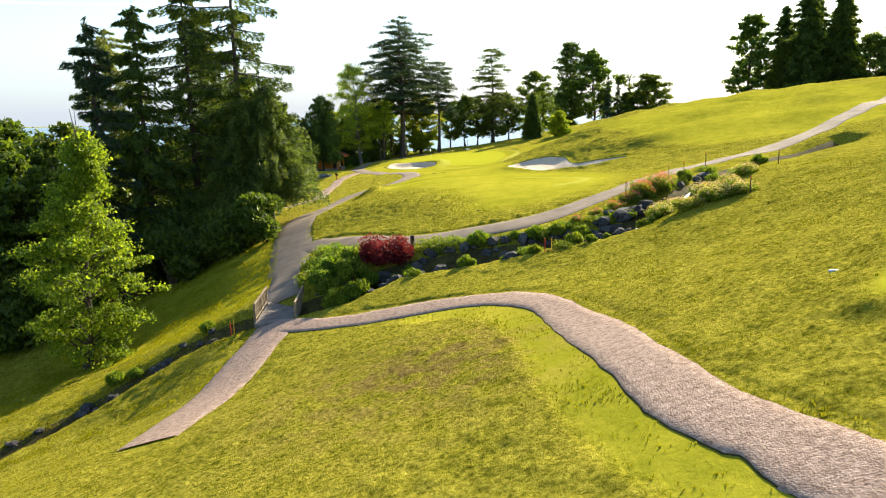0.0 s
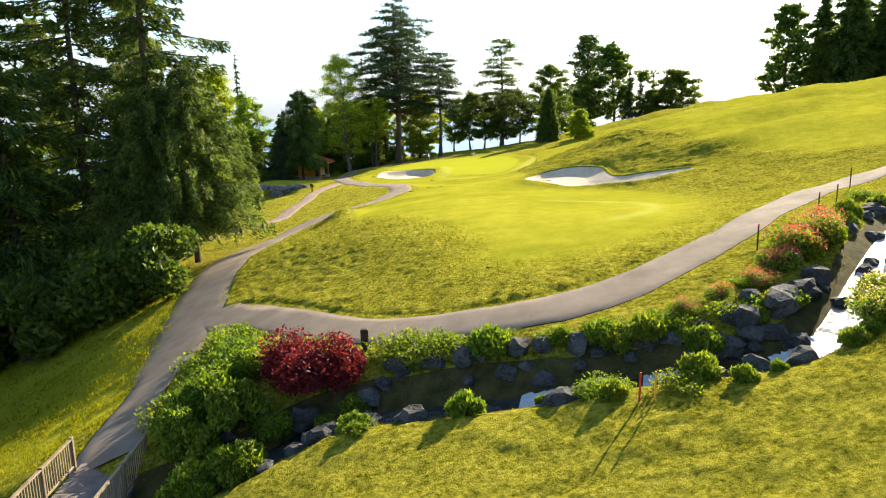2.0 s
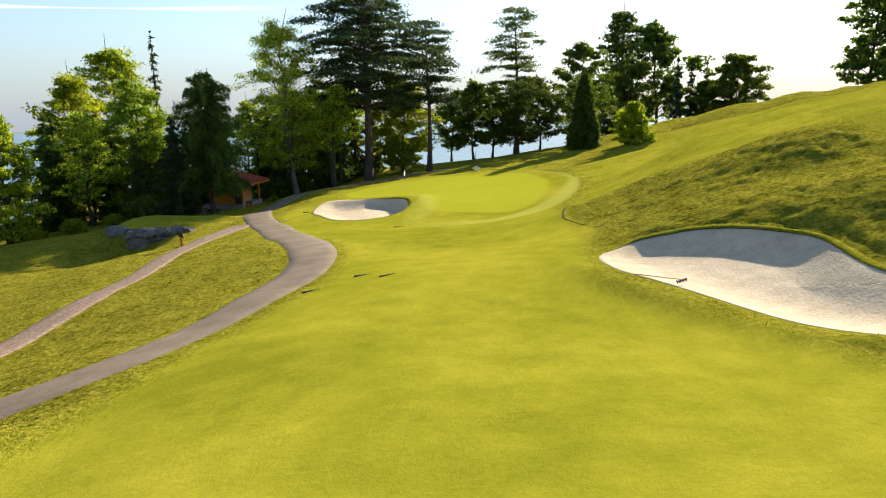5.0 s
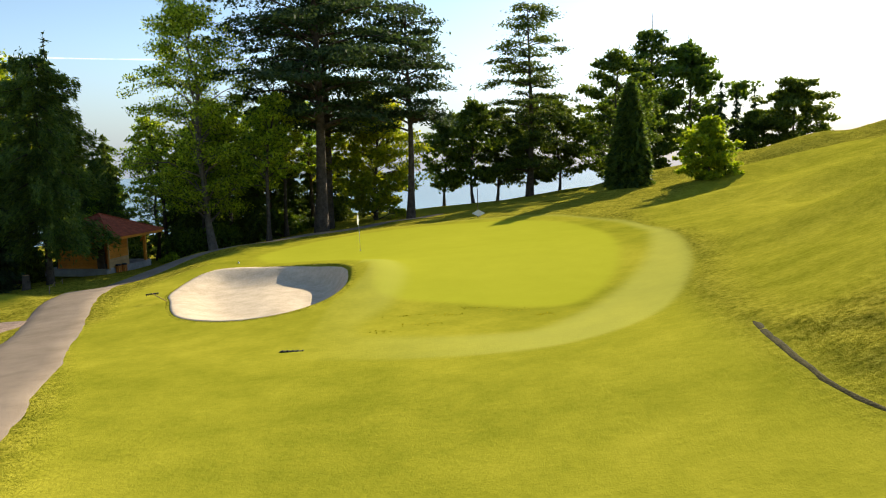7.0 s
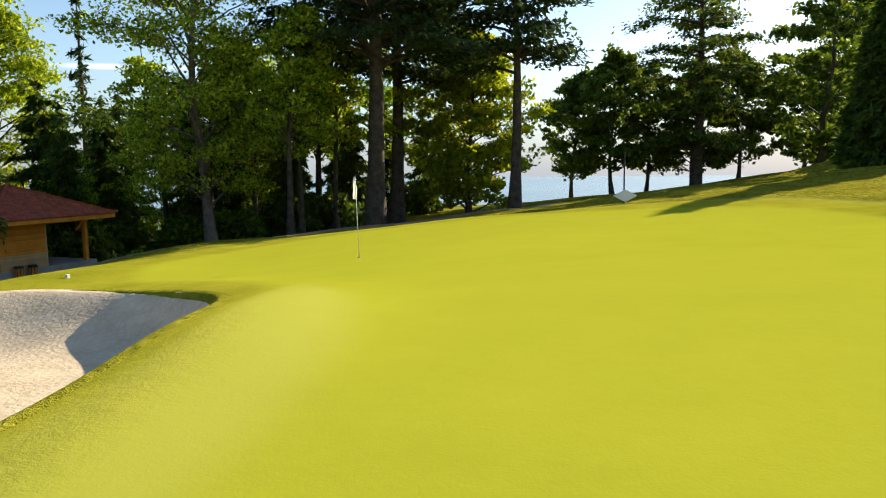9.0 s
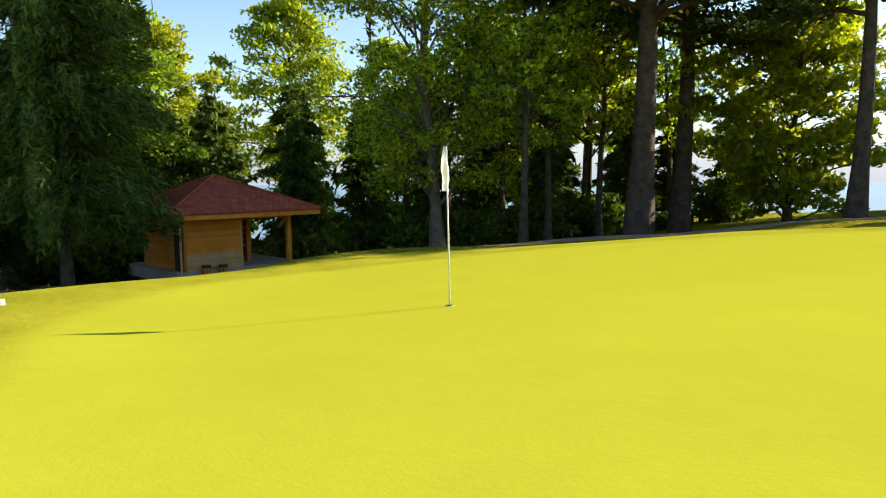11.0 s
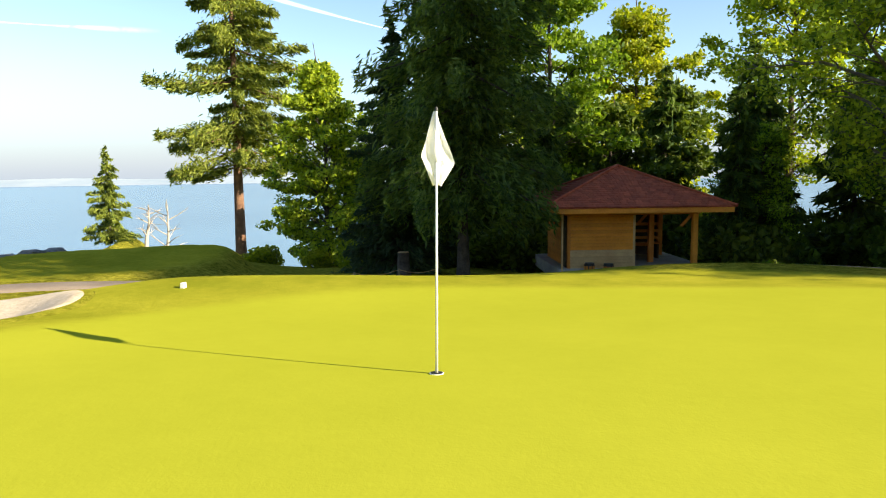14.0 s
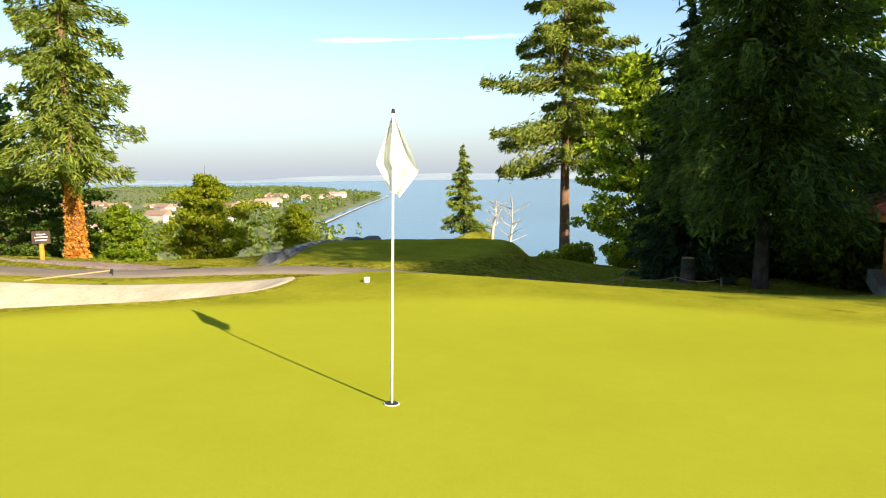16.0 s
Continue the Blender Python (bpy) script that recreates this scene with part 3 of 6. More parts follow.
ribbon("cart_path", smooth([(-12.9, 59), (-11.4, 55.8), (-9.6, 53.2), (-7.4, 50.8)], 8), 2.2, ASPHALT, "worn asphalt curve where two cart paths meet", 0.059)
ribbon("side_path", SIDE_PATH, 1.7, GRAVEL, "pinkish gravel track beside the stone-walled tee", 0.05)
ribbon("gravel_path", GRAVEL_PATH, 2.4, GRAVEL, "pink gravel path leading down from the footbridge", 0.05)
EDGE = smooth([(9.9, 106.8), (9.1, 102.2), (9.4, 98.9), (9.8, 97.0), (10.4, 94.5)], 8)
ribbon("turf_edge", EDGE, 0.09, SOIL_SHADE, "dark turf edge between fairway and rough", 0.0)
ribbon("gravel_path", GRAVEL_LOOP, 1.65, GRAVEL, "pink gravel path looping round the lawn", 0.062)


def sand_patch(name, loop, label):
    """The sand of a bunker: rings from the rim to the middle."""
    mid = loop.mean(0)
    rings = []
    for u in (1.03, 1.0, 0.97, 0.93, 0.84, 0.7, 0.5, 0.3, 0.12, 0.0):
        ring = mid + (loop - mid) * u
        z = height(ring[:, 0], ring[:, 1]) + (0.03 if u < 1.02 else -0.15)
        rings.append(np.column_stack([ring, z]))
    n = len(loop)
    verts = np.concatenate(rings)
    faces = [(r * n + k, r * n + (k + 1) % n, (r + 1) * n + (k + 1) % n, (r + 1) * n + k) for r in range(len(rings) - 1) for k in range(n)]
    me = mesh_from(name, verts, faces, SAND)
    return tagged(new(name, me), label, "bunker", kind="structure")


def bunker_lip(loop, far, side):
    """The rolled turf edge round a bunker, taller on the far side, with a dark face under it: soil, and the lip's shade
    put into its colour.
    """
    way = np.roll(loop, -1, 0) - np.roll(loop, 1, 0)
    way /= np.linalg.norm(way, axis=1)[:, None]
    out = np.stack([way[:, 1], -way[:, 0]], 1)
    if inside(*(loop[:1] + out[:1] * 0.2).T, loop)[0] > 0:
        out = -out
    rng = np.random.default_rng(9)
    jig = np.convolve(rng.normal(0, 1, len(loop) + 4), np.ones(5) / 5, "valid")[:len(loop)] * 0.06
    rise = 0.015 + far * np.clip(out @ np.array(side), 0, 1)
    turf, soil = [], []
    for o, k in ((0.34, 0.0), (0.22, 0.5), (0.1, 0.95), (-0.04, 1.0), (-0.1, 0.75)):
        p = loop + out * (o + jig[:, None] * (o < 0.3))
        turf.append(np.column_stack([p, height(p[:, 0], p[:, 1]) - 0.03 + (rise + 0.03) * k]))
    for o, k in ((-0.09, 0.7), (-0.06, 0.2), (-0.09, -0.6)):
        p = loop + out * (o + jig[:, None])
        soil.append(np.column_stack([p, height(p[:, 0], p[:, 1]) + rise * k]))
    n = len(loop)
    for name, rows, mat, label in (("bunker_lip", turf, GRASS, "rolled turf lip round the bunker"), ("bunker_face", soil, SOIL_SHADE, "dark soil face under the bunker's lip, its shade put into the colour")):
        f = [(r * n + k, r * n + (k + 1) % n, (r + 1) * n + (k + 1) % n, (r + 1) * n + k) for r in range(len(rows) - 1) for k in range(n)]
        ob = tagged(new(name, mesh_from(name, np.concatenate(rows), f, mat)), label, "bunker", kind="structure")
        mown = np.tile(np.array([0.55, 0, 0, 0], np.float32), (n * len(rows), 1))
        ob.data.color_attributes.new("cover", "FLOAT_COLOR", "POINT").data.foreach_set("color", mown.ravel())


bunker_lip(BUNKER_FRONT, 0.03, (1.2, 0.3))
bunker_lip(BUNKER_BIG, 0.1, (0.5, 0.9))
sand_patch("bunker", BUNKER_FRONT, "pale raked sand bunker set into the front of the green")
sand_patch("bunker", BUNKER_BIG, "large pale sand bunker with a steep grass lip")

# the lake, far below the course
m, n, l = material("lake_water")
wave = noise_at(n, l, 0.02, 5)
finish(n, l, ramp(n, l, noise_at(n, l, 0.0016, 4), [(0.35, (0.05, 0.11, 0.18)), (0.65, (0.1, 0.19, 0.27))]), 0.22, bumped(n, l, wave, 0.12, 4.0), spec=0.5)
LAKE = m
ang = np.linspace(0, 2 * np.pi, 97)[:-1]
radii = [0.0, 200, 500, 1000, 2000, 3500, 4900]
lv = np.concatenate([np.column_stack([r * np.cos(ang), 100 + r * np.sin(ang), np.full(96, -70.0)]) for r in radii])
lf = [(r * 96 + k, r * 96 + (k + 1) % 96, (r + 1) * 96 + (k + 1) % 96, (r + 1) * 96 + k) for r in range(6) for k in range(96)]
tagged(new("water", mesh_from("water", lv, lf, LAKE)), "calm pale blue lake reaching the far shore", "lake", kind="structure")

# ---- trees ----
def thing(name, label, category, group="", at=(0, 0, 0)):
    e = new(name)
    e.location = at
    return tagged(e, label, category, group)


def child(name, me, parent, label=""):
    ob = new(name, me)
    ob.parent = parent
    if label:
        ob["label"] = label
    return ob


def tube(line, radii, sides=7):
    """Corners and faces of a tapered tube along a line."""
    line = np.array(line, float)
    way = np.gradient(line, axis=0)
    way /= np.linalg.norm(way, axis=1)[:, None] + 1e-9
    ref = np.where(np.abs(way[:, 2:3]) > 0.9, np.array([[1.0, 0, 0]]), np.array([[0, 0, 1.0]]))
    u = np.cross(way, ref)
    u /= np.linalg.norm(u, axis=1)[:, None] + 1e-9
    v = np.cross(way, u)
    a = np.linspace(0, 2 * np.pi, sides, endpoint=False)
    r = np.array(radii)[:, None, None]
    p = line[:, None, :] + r * (np.cos(a)[None, :, None] * u[:, None, :] + np.sin(a)[None, :, None] * v[:, None, :])
    i = np.arange(len(line) * sides).reshape(len(line), sides)
    j = np.roll(i, -1, 1)
    f = np.stack([i[:-1], j[:-1], j[1:], i[1:]], -1).reshape(-1, 4)
    return p.reshape(-1, 3), f


class Heap:
    """Gathers corners and quads into one mesh."""

    def __init__(self):
        self.v, self.f, self.n = [], [], 0

    def add(self, v, f):
        self.v.append(np.asarray(v, float))
        self.f.append(np.asarray(f, int) + self.n)
        self.n += len(v)

    def mesh(self, name, mat, shade=True):
        return mesh_from(name, np.concatenate(self.v), np.concatenate(self.f), mat, shade)


def leaves(places, size, rng, up=0.3, long=1.5, lean=None):
    """Bent leaf sprays: two quads a leaf, folded along the midrib, at the places."""
    n = len(places)
    d = rng.normal(0, 1, (n, 3))
    if lean is not None:
        d = d * 0.6 + lean
    d /= np.linalg.norm(d, axis=1)[:, None] + 1e-9
    nrm = rng.normal(0, 1, (n, 3)) + np.array([0, 0, up * 3])
    s = np.cross(d, nrm)
    s /= np.linalg.norm(s, axis=1)[:, None] + 1e-9
    k = np.cross(s, d)
    z = size * rng.uniform(0.6, 1.35, (n, 1))
    tip, base = places + d * z * long * 0.5, places - d * z * long * 0.5
    l = places + s * z * 0.5 - k * z * 0.16
    r = places - s * z * 0.5 - k * z * 0.16
    v = np.stack([base, l, tip, r], 1).reshape(-1, 3)
    i = np.arange(n)[:, None] * 4
    f = np.concatenate([i, i + 1, i + 2, i + 3], 1)
    return v, f


def deciduous(name, label, tall, wide, bare, seed, leaf=0.42, count=5200, mat=None, bark=None, blobs=34, group="", point=0.0, girth=0.0135):
    """A broadleaf tree: tapered trunk, forking limbs, a ragged crown of leaf sprays with gaps."""
    rng = np.random.default_rng(seed)
    root = thing(name, label, "tree", group)
    wood, crown = Heap(), Heap()
    zs = np.linspace(0, 1, 9)
    sway = np.cumsum(rng.normal(0, 0.012, (9, 2)), 0) * tall
    line = np.column_stack([sway - sway[0], zs * tall * 0.93 - 0.4])
    r0 = girth * tall
    rad = r0 * (1 - 0.93 * zs) * np.where(zs < 0.1, 1.5 - 4 * zs, 1)
    wood.add(*tube(line, rad, 9))
    sprays = []
    for k in range(blobs):
        u = bare + (1 - bare) * (k + 0.5) / blobs
        s = (u - bare) / (1 - bare)
        shape = math.sin(math.pi * min(0.97, 0.14 + 0.86 * s ** 0.85)) ** 0.7 * (1 - point * s)
        a = k * 2.4 + rng.uniform(-0.6, 0.6)
        reach = wide * shape * rng.uniform(0.4, 1.08)
        base = np.array([np.interp(u * 0.85, zs, line[:, c]) for c in range(3)])
        end = base + np.array([math.cos(a) * reach, math.sin(a) * reach, tall * 0.05 + reach * rng.uniform(0.0, 0.5)])
        end[2] = min(end[2], tall * 0.98)
        mid = (base + end) / 2 + np.array([0, 0, reach * 0.12]) + rng.normal(0, 0.05 * reach + 0.01, 3)
        rr = r0 * 0.34 * (1 - 0.7 * s)
        wood.add(*tube([base, mid, end], [rr, rr * 0.6, rr * 0.15], 5))
        sprays.append((end, 1.0))
        for t in (0.22, 0.4, 0.58, 0.72, 0.86):
            root_at = base + (mid - base) * t * 2 if t < 0.5 else mid + (end - mid) * (t - 0.5) * 2
            b = a + rng.choice([-1, 1]) * rng.uniform(0.5, 1.3)
            far = reach * rng.uniform(0.18, 0.42) + 0.018 * tall
            tip = root_at + np.array([math.cos(b) * far, math.sin(b) * far, far * rng.uniform(-0.25, 0.5)])
            wood.add(*tube([root_at, tip], [rr * 0.35, rr * 0.08 + 0.004], 4))
            sprays.append((tip, 0.85))
    per = count / len(sprays)
    for h, w in sprays:
        size = (0.02 * tall + 0.12 * wide) * w * rng.uniform(0.55, 1.35)
        m = int(per * rng.uniform(0.4, 1.6))
        d = rng.normal(0, 1, (m, 3))
        d /= np.linalg.norm(d, axis=1)[:, None]
        q = h + d * size * rng.uniform(0.1, 1.0, (m, 1)) ** 0.6 * np.array([1.15, 1.15, 0.55])
        q = q[q[:, 2] > max(0.1, bare * tall * 0.7)]
        if len(q):
            crown.add(*leaves(q, leaf, rng, 0.5))
    child("trunk", wood.mesh("trunk", bark or BARK), root)
    child("crown", crown.mesh("crown", mat or LEAF, False), root)
    return root


def conifer(name, label, tall, wide, bare, seed, whorls=26, arms=7, droop=0.35, spray=0.55, mat=None, bark=None, group="", ragged=0.25, taper=0.9, fill=9, puff=0.09, hang=0.0):
    """A spruce or fir: straight mast, whorls of drooping arms, each hung with needle sprays."""
    rng = np.random.default_rng(seed)
    root = thing(name, label, "tree", group)
    wood, crown = Heap(), Heap()
    zs = np.linspace(0, 1, 8)
    r0 = 0.016 * tall
    wood.add(*tube(np.column_stack([np.zeros(8), np.zeros(8), zs * tall - 0.4 * (1 - zs)]), r0 * (1 - 0.95 * zs) * np.where(zs < 0.1, 1.3, 1), 8))
    for w in range(whorls):
        s = (w + 0.5) / whorls
        z = tall * (bare + (1 - bare) * s)
        for k in range(arms):
            a = k * 2 * math.pi / arms + w * 0.7 + rng.uniform(-0.4, 0.4)
            reach = wide * ((1 - s) ** taper * 0.96 + 0.04) * rng.uniform(1 - 2 * ragged, 1 + ragged * 0.6)
            if reach < 0.12:
                continue
            u = np.linspace(0, 1, 5)
            fall = droop * rng.uniform(0.4, 1.5) * reach * (u ** 1.3) - 0.12 * reach * u ** 3
            zz = z + rng.uniform(-0.7, 0.7) * tall * (1 - bare) / whorls - fall
            arm = np.column_stack([math.cos(a) * reach * u, math.sin(a) * reach * u, zz])
            wood.add(*tube(arm, 0.16 * r0 * (1 - 0.9 * u) + 0.012, 4))
            m = max(3, int(fill * reach / 0.7))
            t = rng.uniform(0.12, 1.0, m) ** 0.8
            p = np.stack([np.interp(t, u, arm[:, c]) for c in range(3)], 1)
            sidew = np.array([-math.sin(a), math.cos(a), 0])
            p = p + sidew * (rng.uniform(-1, 1, (m, 1)) * 0.26 * reach * (1.05 - t[:, None])) + np.array([0, 0, -1]) * rng.uniform(0, 1, (m, 1)) * max(hang, 0.35 * spray) + np.array([0, 0, 1]) * rng.normal(0, puff, (m, 1)) * reach * (1.1 - 0.7 * t[:, None])
            lean = np.array([math.cos(a), math.sin(a), -0.35 - droop * 0.6])
            crown.add(*leaves(p, spray * 0.62, rng, 0.5, 4.4, lean))
    child("trunk", wood.mesh("trunk", bark or BARK), root)
    child("crown", crown.mesh("crown", mat or NEEDLE, False), root)
    return root


def cedar(name, label, tall, wide, bare, seed, tiers=13, mat=None, group=""):
    """A cedar: a bare mast, irregular spreading plates of foliage with gaps between, a rounded head."""
    rng = np.random.default_rng(seed)
    root = thing(name, label, "tree", group)
    wood, crown = Heap(), Heap()
    zs = np.linspace(0, 1, 8)
    r0 = 0.019 * tall
    wood.add(*tube(np.column_stack([0.01 * tall * np.sin(zs * 4), np.zeros(8), zs * tall * 0.97 - 0.4 * (1 - zs)]), r0 * (1 - 0.9 * zs) * np.where(zs < 0.1, 1.35, 1), 9))
    for w in range(tiers):
        s = (w + 0.5) / tiers
        full = float(np.interp(s, [0, 0.25, 0.55, 0.85, 1], [0.7, 1.0, 0.86, 0.62, 0.3]))
        for k in range(6 if s < 0.7 else 5):
            z = tall * (bare + (0.99 - bare) * s) + rng.uniform(-0.5, 0.5) * tall * (1 - bare) / tiers
            a = k * 1.2566 + w * 1.9 + rng.uniform(-0.6, 0.6)
            reach = wide * full * rng.uniform(0.4, 1.12)
            u = np.linspace(0, 1, 6)
            arm = np.column_stack([math.cos(a) * reach * u, math.sin(a) * reach * u, z + 0.2 * reach * np.sin(u * 2.0) - rng.uniform(0.05, 0.3) * reach * u * u])
            wood.add(*tube(arm, r0 * 0.26 * (1 - 0.9 * u) * (1 - 0.6 * s) + 0.015, 5))
            for c in range(max(3, int(1.9 * reach))):
                t = rng.uniform(0.3, 1.05)
                hub = np.array([np.interp(min(t, 1), u, arm[:, j]) for j in range(3)])
                hub = hub + np.array([-math.sin(a), math.cos(a), 0]) * rng.normal(0, 0.17) * reach * (1.3 - 0.6 * t)
                m = int(rng.uniform(26, 54))
                q = hub + rng.normal(0, 1, (m, 3)) * np.array([0.62, 0.62, 0.15]) * rng.uniform(0.7, 1.2) + np.array([0, 0, 0.1])
                crown.add(*leaves(q, 0.2, rng, 0.9, 1.9, np.array([math.cos(a), math.sin(a), -0.35])))
    child("trunk", wood.mesh("trunk", BARK), root)
    child("crown", crown.mesh("crown", mat or NEEDLE_BLUE, False), root)
    return root


def plant(ob, x, y, turn=0.0, scale=1.0, sink=0.0):
    ob.matrix_basis = pose(x, y, height_at(x, y) - sink, 0, 0, turn) @ Matrix.Diagonal((scale, scale, scale, 1))
    return ob


def copy_at(ob, x, y, turn=0.0, scale=1.0, sink=0.0):
    c = copy_thing(ob, Matrix.Identity(4))
    return plant(c, x, y, turn, scale, sink)


# the tall cedar pair and its neighbours behind the green
plant(cedar("cedar_tree", "tall dark cedar with flat tiers behind the green", 29.5, 9.4, 0.3, 11, 15), -8.3, 154.8)
plant(cedar("cedar_tree", "old cedar with a thick bare trunk behind the green", 26.5, 7.2, 0.34, 12, 14), -8.9, 161.8)
plant(cedar("pine_tree", "slender dark pine with a bare lower trunk and drooping boughs", 19.5, 5.2, 0.42, 13, 10), -0.4, 158)
maple = plant(deciduous("maple_tree", "large leafy maple beside the cart path", 25, 6.0, 0.13, 21, 0.14, 36000, LEAF_WOOD, PALE_TRUNK, blobs=52, girth=0.0125), -17.0, 151.6)
oak = plant(deciduous("oak_tree", "dark leafy woodland tree behind the green", 18, 4.4, 0.2, 22, 0.18, 9500, LEAF_WOOD, group="woodland trees"), -20.5, 162)
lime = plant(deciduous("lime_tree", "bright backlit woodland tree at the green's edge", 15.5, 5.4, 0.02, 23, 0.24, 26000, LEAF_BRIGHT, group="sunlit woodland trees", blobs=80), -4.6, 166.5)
for x, y, turn, s in ((-25.5, 160, 140, 0.8), (-38, 141, 300, 0.85)):
    copy_at(oak, x, y, turn, s)
# slim trunks between
slim = plant(deciduous("ash_tree", "slim dark-trunked tree in the shaded wood", 16, 2.5, 0.42, 29, 0.18, 5600, LEAF_WOOD, group="slim woodland trees", blobs=24), -17.4, 158)
for x, y, turn, s in ((-12.8, 160.5, 40, 1.0), (-15.2, 163.5, 90, 1.1), (-19, 155, 150, 0.95), (-13.2, 155.5, 200, 0.9), (-11.6, 168, 260, 1.05), (-23, 156.5, 300, 1.0), (-17, 168, 10, 1.05), (-12.2, 151.5, 120, 0.95), (-22.5, 166, 70, 1.1)):
    copy_at(slim, x, y, turn, s)
shade = plant(conifer("spruce_tree", "dark understorey spruce in the wood behind the green", 11, 2.9, 0.02, 41, 22, 7, 0.35, 0.3, NEEDLE, group="understorey spruces", fill=17, ragged=0.35, taper=0.7), -21.5, 157)
for x, y, turn, s in ((-18, 165, 40, 1.0), (-13.5, 166, 100, 0.8), (-24.5, 166, 160, 1.1), (-30, 160, 340, 1.1), (-16.5, 172, 20, 1.1), (-22, 171, 300, 1.2), (-12, 169.5, 130, 0.9), (-27, 176, 80, 1.2), (-20.5, 160.5, 210, 0.9), (-15, 158.5, 75, 0.7), (-9.5, 173, 250, 0.75), (-27.4, 152.6, 10, 0.95), (-25, 149.8, 200, 0.8), (-29.5, 153.5, 50, 1.1), (-28.5, 142, 130, 0.75), (-33, 166, 90, 1.2)):
    copy_at(shade, x, y, turn, s)
plant(conifer("larch_tree", "thin spindly conifer rising above the wood", 25, 2.6, 0.1, 46, 20, 5, 0.3, 0.45, NEEDLE_BLUE, ragged=0.45, fill=7), -44, 176)
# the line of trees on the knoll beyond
knoll = plant(deciduous("beech_tree", "dark silhouetted tree on the knoll", 15, 4.4, 0.18, 24, 0.3, 8500, LEAF_SHADED, group="knoll trees"), 6.2, 180)
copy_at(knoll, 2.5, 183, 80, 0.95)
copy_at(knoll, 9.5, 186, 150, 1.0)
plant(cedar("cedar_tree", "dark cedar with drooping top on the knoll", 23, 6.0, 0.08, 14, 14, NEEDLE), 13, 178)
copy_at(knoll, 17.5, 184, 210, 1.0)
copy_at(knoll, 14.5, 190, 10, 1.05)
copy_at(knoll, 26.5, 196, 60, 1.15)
plant(deciduous("beech_tree", "rounded leafy tree behind the columnar cypress", 19, 5.2, 0.04, 25, 0.3, 12000, LEAF_SHADED), 23, 179)
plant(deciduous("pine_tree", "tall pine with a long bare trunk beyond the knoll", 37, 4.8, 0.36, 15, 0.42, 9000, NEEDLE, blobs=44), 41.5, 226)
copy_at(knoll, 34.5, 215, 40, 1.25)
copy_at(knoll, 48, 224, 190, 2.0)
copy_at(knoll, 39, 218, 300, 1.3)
broad = plant(deciduous("oak_tree", "broad rounded oak on the skyline", 14, 6.4, 0.0, 42, 0.4, 14000, LEAF_SHADED, blobs=44, group="skyline oaks"), 63, 216)
copy_at(broad, 57.5, 219, 120, 0.72)
sparse = plant(conifer("larch_tree", "thin ragged larch on the skyline", 15, 2.4, 0.1, 43, 16, 5, 0.3, 0.5, NEEDLE_BLUE, ragged=0.45, group="skyline larches"), 51, 218)
copy_at(sparse, 54.5, 220, 70, 0.95)
copy_at(sparse, 58.5, 222, 150, 0.85)
# tall wood on the ridge
ridge = plant(conifer("spruce_tree", "tall dark spruce on the ridge", 36, 8, 0.04, 16, 30, 8, 0.35, 0.8, group="ridge spruces", ragged=0.3, taper=0.5, fill=9), 112, 222)
for dx, dy, turn, s in ((24, -2, 160, 1.05), (36, -14, 220, 1.15), (48, -20, 30, 1.05), (60, -26, 100, 1.1), (30, 8, 300, 1.1), (14, 14, 10, 0.95), (42, -4, 250, 1.1), (20, 6, 80, 1.0), (54, -10, 190, 1.1)):
    copy_at(ridge, 100 + dx, 226 + dy, turn, s)
bigoak = plant(deciduous("oak_tree", "tall dark oak on the ridge", 31, 7.5, 0.03, 44, 0.6, 11000, LEAF_SHADED, group="ridge oaks", blobs=46), 98, 229)
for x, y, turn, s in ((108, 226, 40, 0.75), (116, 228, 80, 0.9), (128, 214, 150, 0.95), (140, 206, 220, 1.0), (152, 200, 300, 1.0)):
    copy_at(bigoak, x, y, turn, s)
# big conifers by the stream, close to the cart path
plant(conifer("spruce_tree", "broad dark spruce with long hanging branches", 30, 7.4, 0.1, 17, 22, 6, 0.2, 0.19, fill=46, taper=0.35, ragged=0.42, puff=0.02, hang=0.8), -20.2, 72)
plant(conifer("spruce_tree", "tall dark spruce in the wood's edge", 28, 6, 0.06, 18, 22, 6, 0.24, 0.2, fill=40, taper=0.4, ragged=0.42, puff=0.02, hang=0.7), -24.3, 70)
plant(conifer("spruce_tree", "tall feathery spruce in the wood's edge", 24.5, 4.6, 0.1, 28, 26, 6, 0.3, 0.24, NEEDLE_BLUE, fill=34, taper=0.5, ragged=0.45, puff=0.02, hang=0.5), -30.5, 63.5)
plant(conifer("spruce_tree", "dark spruce deep in the wood", 25, 5.5, 0.03, 47, 26, 7, 0.35, 0.25, fill=34, taper=0.5, ragged=0.42), -27.6, 66.5)
hang = leafy("fir_needles", (0.036, 0.07, 0.016), (0.17, 0.22, 0.042), 0.4)
fir = plant(conifer("fir_tree", "olive hanging fir with dark bare stems beside the cart path", 13.5, 5.2, 0.26, 19, 22, 8, 0.42, 0.15, hang, fill=60, taper=0.4, ragged=0.35, puff=0.16, group="path firs"), -17.2, 70.8)
copy_at(fir, -19.2, 69.4, 100, 0.95)
young = plant(deciduous("young_maple", "tall light green young tree lit by the sun", 20, 4.4, 0.01, 26, 0.16, 30000, LEAF, point=0.62, blobs=64), -25.6, 47.6)
dark = plant(deciduous("ash_tree", "dark shaded tree at the wood's edge", 20, 6.5, 0.06, 27, 0.34, 9000, LEAF_SHADED, group="shaded wood"), -38, 62)
